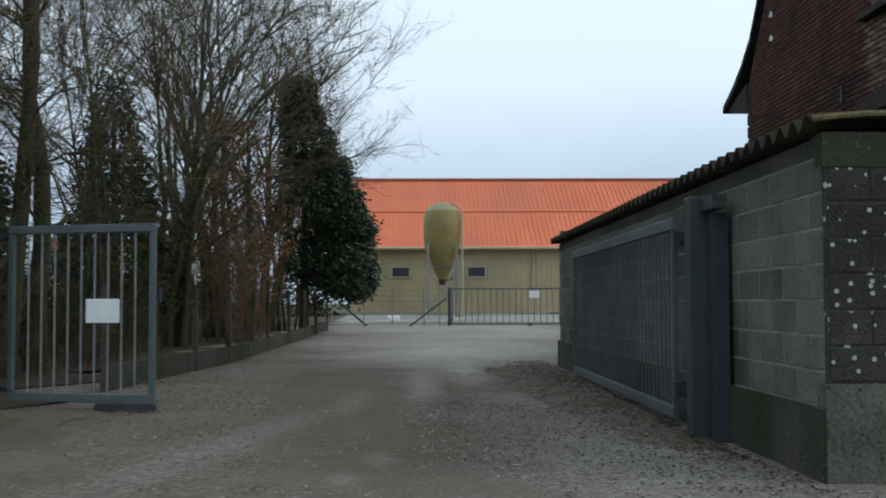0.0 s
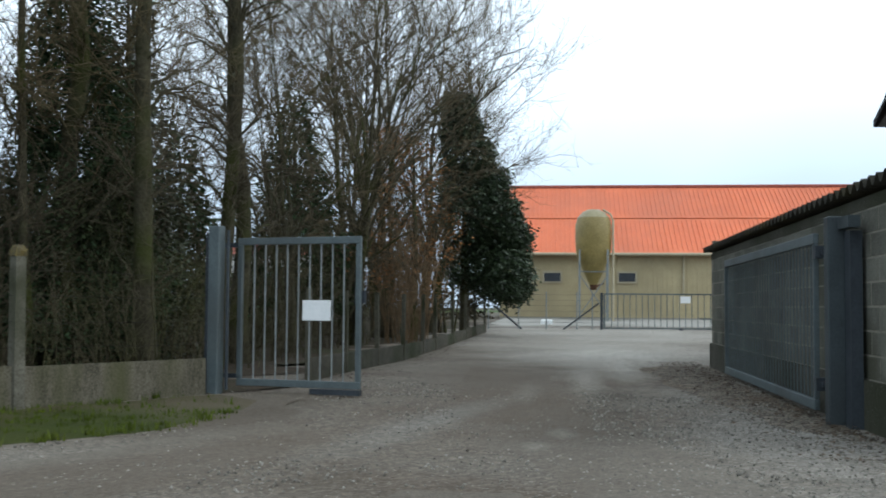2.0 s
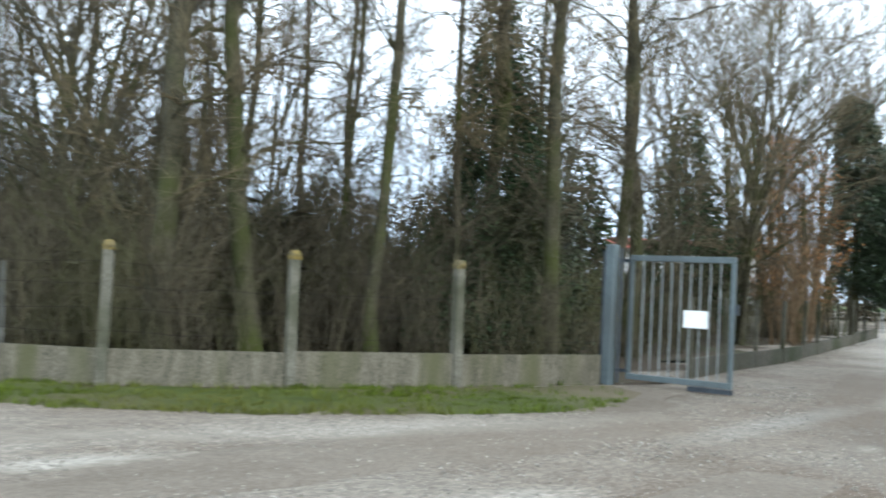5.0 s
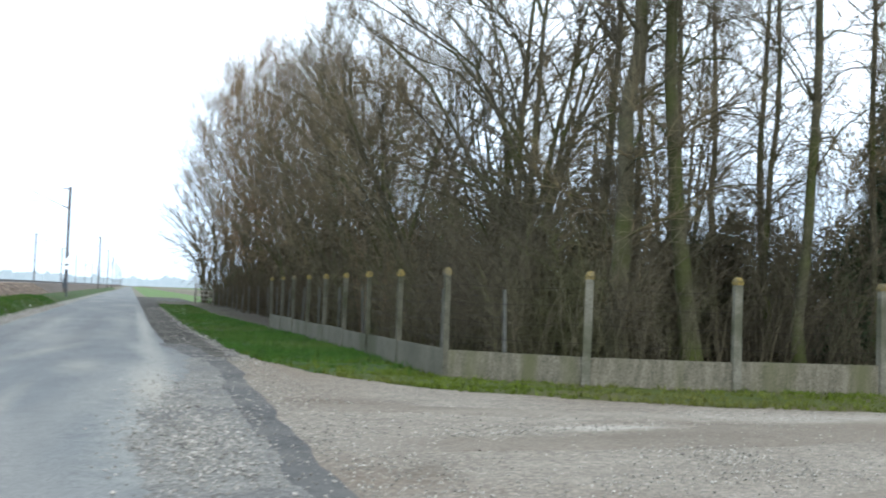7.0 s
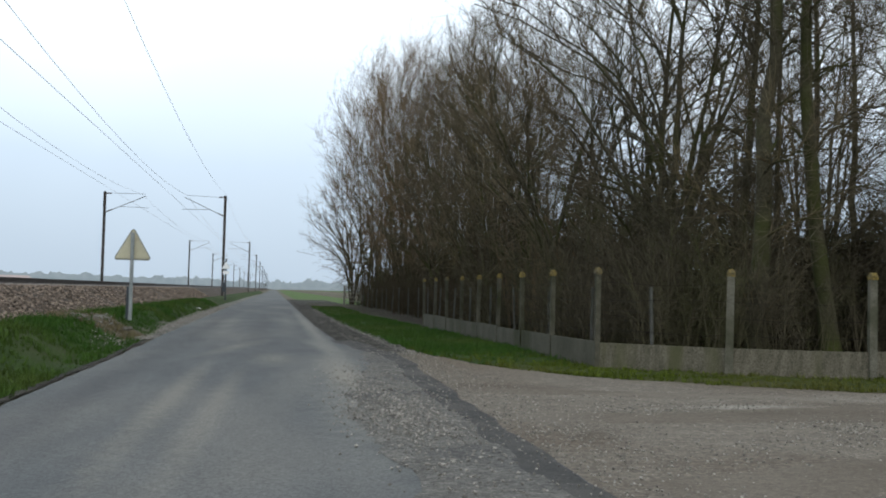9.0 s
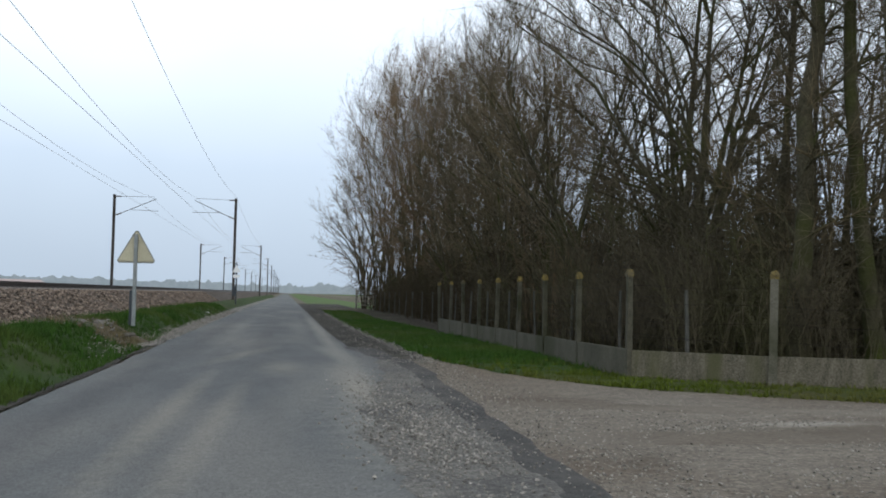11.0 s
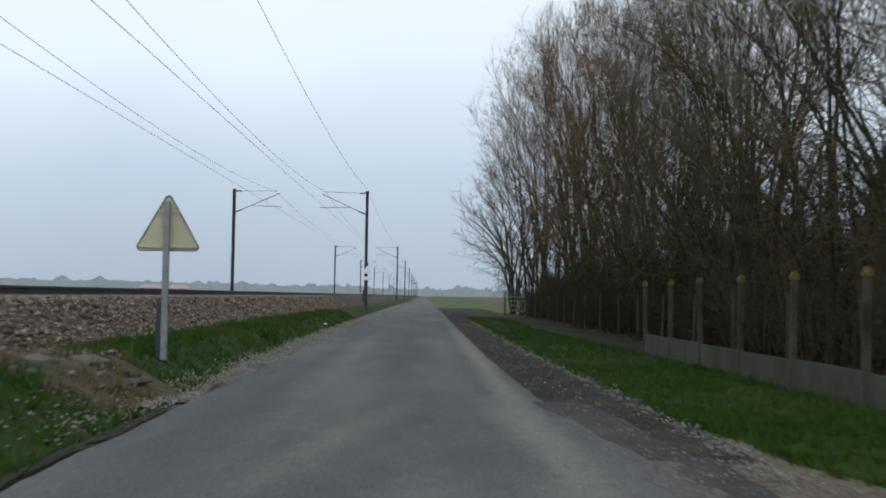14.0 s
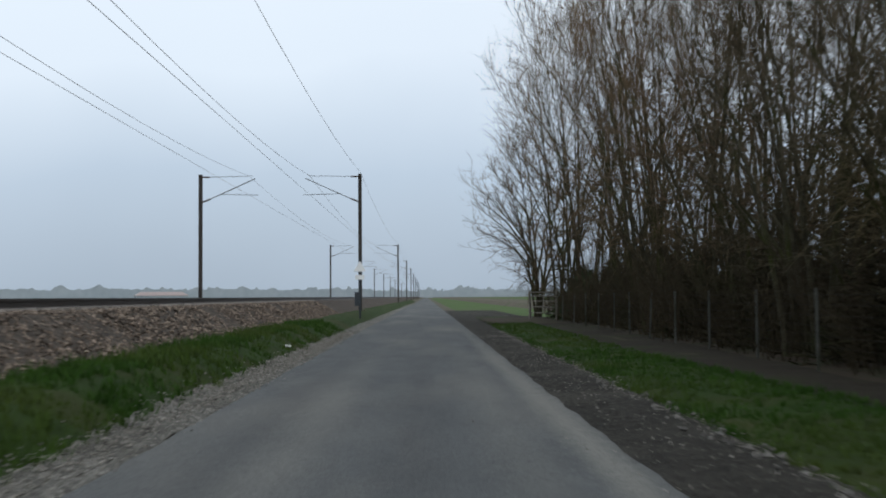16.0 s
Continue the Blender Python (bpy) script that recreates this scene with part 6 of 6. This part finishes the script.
# dark spreading trees: one arching at the corner of the wood, others along the yard
WIDE = dict(rx=4.5, z0=2.2, z1=11.5, belly=0.5, lump=0.25)
spreads = [make_tree("spreading_tree", "bare spreading tree with dark curving limbs", "tree", "spreading trees",
                     bare_tree(61 + k, 5, 11.6, 0.35, 0.115, dict(WIDE, seed=7 + k), 64, 470, 6, 2, wander=0.14, spread=0.6, rise=(0.5, 1.3), gauge=1.12, twig_len=0.42, limb_r=(0.35, 0.6), fan=0.55), M_BARK, M_DARKTWIG) for k in range(2)]
scatter(spreads, [(7.2, 21.5, 1.05, 1.05, 40), (8.4, 25.2, 1.0, 1.0, 150), (33.0, 25.0, 1.05, 1.1, 10), (28.4, 23.0, 0.9, 1.05, 200), (24.2, 20.6, 0.82, 0.95, 300), (20.6, 19.2, 0.62, 0.85, 120), (31.0, 26.8, 1.05, 1.1, 75)], lambda i, x, y: (i + 1) // 2 % 2)
et = make_tree("end_tree", "rounded bare tree forking low at the end of the wood", "tree", "",
               bare_tree(91, 4, 10.4, 0.18, 0.12, dict(rx=4.1, z0=1.7, z1=10.7, belly=0.55, seed=3, lump=0.2), 44, 340, 6, 2, wander=0.09, spread=0.6, gauge=1.6, sub_len=0.85, fan=0.65), M_BARK, M_TWIG)
put(et, True, 4.5, 86.5, 1.0, rz=0)

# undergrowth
# one undergrowth in two tones: past y 31 darker for the wood's gloom
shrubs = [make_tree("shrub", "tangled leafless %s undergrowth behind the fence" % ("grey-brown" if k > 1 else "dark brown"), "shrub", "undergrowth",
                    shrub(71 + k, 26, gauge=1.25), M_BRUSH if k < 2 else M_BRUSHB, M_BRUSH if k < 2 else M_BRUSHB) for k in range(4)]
sp_ = []
for y in span(16.5, 85, 2.0):
    sp_.append((5.3 + RT.uniform(-0.3, 0.5), y, RT.uniform(0.7, 1.05)))
    sp_.append((7.3 + RT.uniform(-0.6, 0.6), y + 1, RT.uniform(1.0, 1.5)))
for x in span(5.0, 13.2, 1.25):
    for r in range(4):
        sp_.append((x + RT.uniform(-0.5, 0.5), 14.6 + r * 1.7 + RT.uniform(-0.4, 0.6) - 0.06 * x, RT.uniform(0.55, 0.95) + 0.10 * r))
for x, y, w in ((9.4, 22.5, 1.4), (7.4, 20.6, 1.35), (11.6, 25.0, 1.5), (6.9, 29.0, 1.3), (8.6, 26.5, 1.5), (10.4, 20.8, 1.3), (12.6, 20.6, 1.25), (14.4, 22.4, 1.3), (17.0, 18.6, 0.9), (19.2, 18.2, 0.8), (21.4, 20.2, 0.85)):
    sp_.append((x, y, w))
for q, w in ((1.5, 0.6), (3.5, 0.62), (6.0, 0.62), (8.5, 0.5), (11.5, 0.5), (13.5, 0.5), (15.5, 0.5), (18.0, 0.5), (20.5, 0.45), (22.5, 0.5)):
    sp_.append((13.6 + q * 0.87 - 0.9, 13.3 + q * 0.48 + 1.0, w))
    if q < 3 or q > 17:
        sp_.append((13.6 + q * 0.87 - 1.8, 13.3 + q * 0.48 + 2.8, w + 0.2))
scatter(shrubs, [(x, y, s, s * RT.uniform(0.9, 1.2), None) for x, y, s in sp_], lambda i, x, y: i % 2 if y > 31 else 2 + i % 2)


def leafy(name, label, category, count, shape, leaf, material, seed, trunk_h, at, s=1.0, droop=0.3, trunk_r=0.12, slim=0.28):
    """Evergreen: a trunk, limbs and many small leaves in an uneven crown. shape(rnd) gives a place in the crown."""
    rnd = random.Random(seed)
    t = thing(name, label, category, at=at)
    g = Geo()
    g.tube([V3(0, 0, -0.2), V3(0.05, 0, trunk_h * 0.5), V3(0, 0.04, trunk_h)], [trunk_r, trunk_r * 0.7, 0.02], 7)
    part("trunk", g, M_BARK, t)
    for _ in range(12):
        p = Vector(shape(rnd))
        g = Geo()
        g.tube([V3(0, 0, max(0.3, p.z * 0.75)), p], [0.03, 0.008], 4, cap=False)
        part("limb", g, M_BARK, t)
    g = Geo()
    for _ in range(count):
        c = Vector(shape(rnd))
        for _ in range(5):
            p = c + Vector((rnd.gauss(0, 0.12), rnd.gauss(0, 0.12), rnd.gauss(0, 0.12)))
            out = Vector((p.x, p.y, 0)).normalized() if (p.x or p.y) else V3(1, 0, 0)
            d = (out + Vector((rnd.gauss(0, 0.5), rnd.gauss(0, 0.5), rnd.gauss(-droop, 0.4)))).normalized() * leaf * rnd.uniform(0.6, 1.3)
            w = d.cross(Vector((rnd.gauss(0, 1), rnd.gauss(0, 1), rnd.gauss(0, 1)))).normalized() * leaf * slim
            g.quad(p, p + d * 0.5 + w, p + d, p + d * 0.5 - w)
    part("crown", g, material, t)
    t.scale = (s, s, s)
    return t


def cone_shape(h, r, z0=0.4):
    def f(rnd):
        z = z0 + (h - z0) * (1 - math.sqrt(rnd.random()))
        k = r * (1 - (z - z0) / (h - z0)) ** 0.85 + 0.05
        a = rnd.uniform(0, 6.28)
        k *= (0.78 + 0.45 * noise.noise((math.cos(a) * 1.6, math.sin(a) * 1.6, z * 1.1))) * math.sqrt(rnd.uniform(0.25, 1))
        return k * math.cos(a), k * math.sin(a), z
    return f


def blob_shape(h, r, z0, lobes):
    def f(rnd):
        lx, ly, lz, lr = lobes[rnd.randrange(len(lobes))]
        d = Vector((rnd.gauss(0, 1), rnd.gauss(0, 1), rnd.gauss(0, 1))).normalized() * lr * rnd.uniform(0.55, 1) ** 0.5
        return lx + d.x, ly + d.y, max(z0, lz + d.z)
    return f


leafy("conifer", "dark green cone-shaped cypress among the bare trees", "conifer", 9500, cone_shape(6.7, 1.6), 0.075, M_NEEDLE, 5, 5.9, (12.7, 15.9, 0))
leafy("conifer", "ragged dark brown-green fir beyond the yard gate", "conifer", 3000, cone_shape(6.5, 1.7, 0.9), 0.12, M_NEEDLE, 15, 6.2, (23.3, 21.7, 0), droop=0.5)
leafy("ivy_bush", "narrow dark bush of ivy and twigs among the trunks", "bush", 2400, cone_shape(6.4, 1.2, 0.1), 0.09, M_IVY, 6, 5.6, (13.7, 15.9, 0))
# low evergreens, some of them added to block light and keep the wood dark
for k, (x, y, h, r) in enumerate(((16.8, 21.6, 3.4, 1.6), (18.6, 20.4, 4.6, 1.3), (14.6, 17.6, 3.2, 1.4), (15.0, 26.5, 4.0, 2.0), (6.2, 78.5, 2.6, 1.8), (6.6, 83.0, 2.8, 1.8))):
    leafy("conifer", "low dark evergreen deep in the wood", "conifer", 1000, cone_shape(h, r, 0.1), 0.16, M_NEEDLE, 16 + k, h * 0.9, (x, y, 0))
# filler thickets: they close sky gaps, and their colour stands in for shade
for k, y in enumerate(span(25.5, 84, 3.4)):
    leafy("bramble", "dark tangled filler thicket under the bare trees", "bush", 520, cone_shape(3.0 + 0.6 * (k % 3), 2.3, 0.0), 0.42, M_BRAMBLE, 130 + k, 2.2, (8.3 + 0.7 * (k % 2), y, 0), droop=-0.35, slim=0.07)
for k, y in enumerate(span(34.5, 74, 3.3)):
    leafy("bramble", "dark tangled filler thicket under the bare trees", "bush", 380, cone_shape(1.9 + 0.4 * (k % 3), 1.5, 0.0), 0.32, M_BRAMBLE, 190 + k, 1.5, (6.1 + 0.4 * (k % 2), y, 0), droop=-0.35, slim=0.07)
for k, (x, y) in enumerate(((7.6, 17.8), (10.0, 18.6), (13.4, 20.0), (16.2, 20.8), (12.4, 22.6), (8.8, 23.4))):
    leafy("bramble", "dark tangled filler thicket under the bare trees", "bush", 520, cone_shape(2.3 + 0.4 * (k % 3), 2.0, 0.0), 0.38, M_BRAMBLE, 160 + k, 1.8, (x, y, 0), droop=-0.35, slim=0.07)
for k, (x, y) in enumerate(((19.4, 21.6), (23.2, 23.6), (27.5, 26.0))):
    leafy("bramble", "dark tangled filler thicket under the bare trees", "bush", 420, cone_shape(1.7 + 0.15 * k, 1.9, 0.0), 0.32, M_BRAMBLE, 300 + k, 1.3, (x, y, 0), droop=-0.35, slim=0.07)
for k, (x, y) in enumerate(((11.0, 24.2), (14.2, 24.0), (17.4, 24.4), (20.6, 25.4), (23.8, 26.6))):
    leafy("bramble", "dark tangled filler thicket under the bare trees", "bush", 620, cone_shape(3.5 + 0.4 * (k % 2), 2.4, 0.0), 0.34, M_BRAMBLE, 260 + k, 2.6, (x, y, 0), droop=-0.35, slim=0.07)
# dark bushes added to close the sky gap past the barn
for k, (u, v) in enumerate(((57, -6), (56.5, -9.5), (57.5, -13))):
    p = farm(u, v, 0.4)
    leafy("hedge_bush", "dark bush added to close the gap past the end of the barn", "bush", 520, cone_shape(3.6 + 0.5 * k, 2.4, 0.0), 0.2, M_BRAMBLE, 240 + k, 2.6, tuple(p))
# added back row, coloured dark in place of the wood's deep shade
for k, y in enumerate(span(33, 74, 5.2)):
    leafy("ivy_clad_tree", "dark filler tree added deep in the wood", "tree", 700, cone_shape(7.0 + 0.8 * (k % 3), 3.0, 0.3), 0.17, M_BRAMBLE, 210 + k, 8.5, (14.6 + 1.2 * (k % 2), y, 0), trunk_r=0.16)
hl = [(FV.x * v + FU.x * u, FV.y * v + FU.y * u, z, r) for v, u, z, r in ((0.3, 0, 2.3, 0.9), (0.9, 0.2, 2.0, 0.95), (1.3, -0.2, 1.7, 0.75), (0.8, 0.8, 3.2, 0.9), (0.2, -0.4, 3.4, 0.95), (0.9, -0.5, 3.6, 0.8), (0.1, 0.3, 4.5, 0.9), (0.6, 0.2, 4.5, 0.75), (0.1, 0, 5.4, 0.75), (-0.1, 0.2, 6.2, 0.55), (-0.2, 0, 6.9, 0.35), (1.35, 0.3, 2.9, 0.6))]
leafy("evergreen_tree", "dark broad-leaved evergreen tree at the corner of the yard", "tree", 8000, blob_shape(7, 2, 0.75, hl), 0.125, M_HOLLY, 9, 6.8, (30.9, 21.95, 0.15), s=1.0, trunk_r=0.16)
bl = [(0, 0, 1.8, 0.9), (0.3, -0.4, 2.9, 0.9), (-0.4, 0.4, 3.8, 0.8), (0.2, 0.0, 4.8, 0.7), (-0.9, 0.8, 2.2, 0.9), (-0.6, 0.3, 5.4, 0.5)]
leafy("beech", "young beech holding withered orange-brown leaves", "tree", 600, blob_shape(5, 2, 0.5, bl), 0.085, M_BROWNLEAF, 10, 5.4, (27.6, 21.3, 0.1))
rs_ = make_tree("red_shrub", "reddish leafless bush leaning over the yard fence", "shrub", "red bushes", shrub(81, 30, (1.0, 3.0), 0.2, 0.75, 1.15), M_REDTWIG, M_REDTWIG)
for k, (x, y, w, h) in enumerate(((26.2, 20.5, 1.1, 1.7), (27.8, 21.5, 1.1, 1.85), (6.6, 31.0, 1.5, 1.7), (6.4, 26.5, 1.3, 1.4))):
    put(rs_, k == 0, x, y, w, h)

# ---- white house behind the wood ----
wh = thing("white_house", "white rendered house with a red tiled roof behind the trees", "house", at=(50, 48, 0), rz=radians(-40))
g = Geo()
g.box((0, 0, 1.8), (8.0, 7, 4.0))
part("wall", g, M_WHITEWALL, wh)
g = Geo()
g.v = [(-4.2, -3.9, 3.75), (4.2, -3.9, 3.75), (4.2, 3.9, 3.75), (-4.2, 3.9, 3.75), (-4.2, 0, 4.5), (4.2, 0, 4.5)]
g.f = [(0, 1, 5, 4), (2, 3, 4, 5), (0, 4, 3), (1, 2, 5), (3, 2, 1, 0)]
g.m = [0] * 5
part("roof", g, M_REDROOF, wh)
for x in (-2.6, -0.6, 1.4, 3.0):
    g = Geo()
    g.box((x, -3.5, 1.9), (0.8, 0.1, 1.2))
    part("window", g, M_GLASSD, wh)


# ---- distance ----
def far_row(name, label, line, h, seed, material):
    g = Geo()
    (x0, y0), (x1, y1) = line
    n = 700
    zs = [h * (0.42 + 0.22 * noise.noise((k * 0.03, seed, 0)) + 0.34 * max(0, noise.noise((k * 0.11, seed, 4))) + 0.16 * max(0, noise.noise((k * 0.37, seed, 8))) + 0.05 * noise.noise((k * 1.3, seed, 9))) for k in range(n + 1)]
    for k in range(n + 1):
        x, y = x0 + (x1 - x0) * k / n, y0 + (y1 - y0) * k / n
        g.v += [(x, y, -1), (x, y, zs[k])]
    for k in range(n):
        g.f.append((2 * k, 2 * k + 2, 2 * k + 3, 2 * k + 1))
        g.m.append(0)
    return single(name, g, material, label, "backdrop", "structure")


# the tree rows look hazy through their pale colour alone
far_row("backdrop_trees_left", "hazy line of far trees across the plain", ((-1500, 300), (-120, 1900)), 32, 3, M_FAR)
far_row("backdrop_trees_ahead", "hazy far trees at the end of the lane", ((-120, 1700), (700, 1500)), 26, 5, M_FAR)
for x, y, w in ((-158, 700, 30),):
    fh = thing("far_farmhouse", "far farm building, its red roof greyed by haze in the colour", "house", "far farm buildings", at=(x, y, 0), rz=0.4)
    g = Geo()
    g.box((0, 0, 1.5), (w, 8, 4))
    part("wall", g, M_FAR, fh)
    g = Geo()
    g.box((0, 0, 4.0), (w + 1, 9, 2.2), top=0.75)
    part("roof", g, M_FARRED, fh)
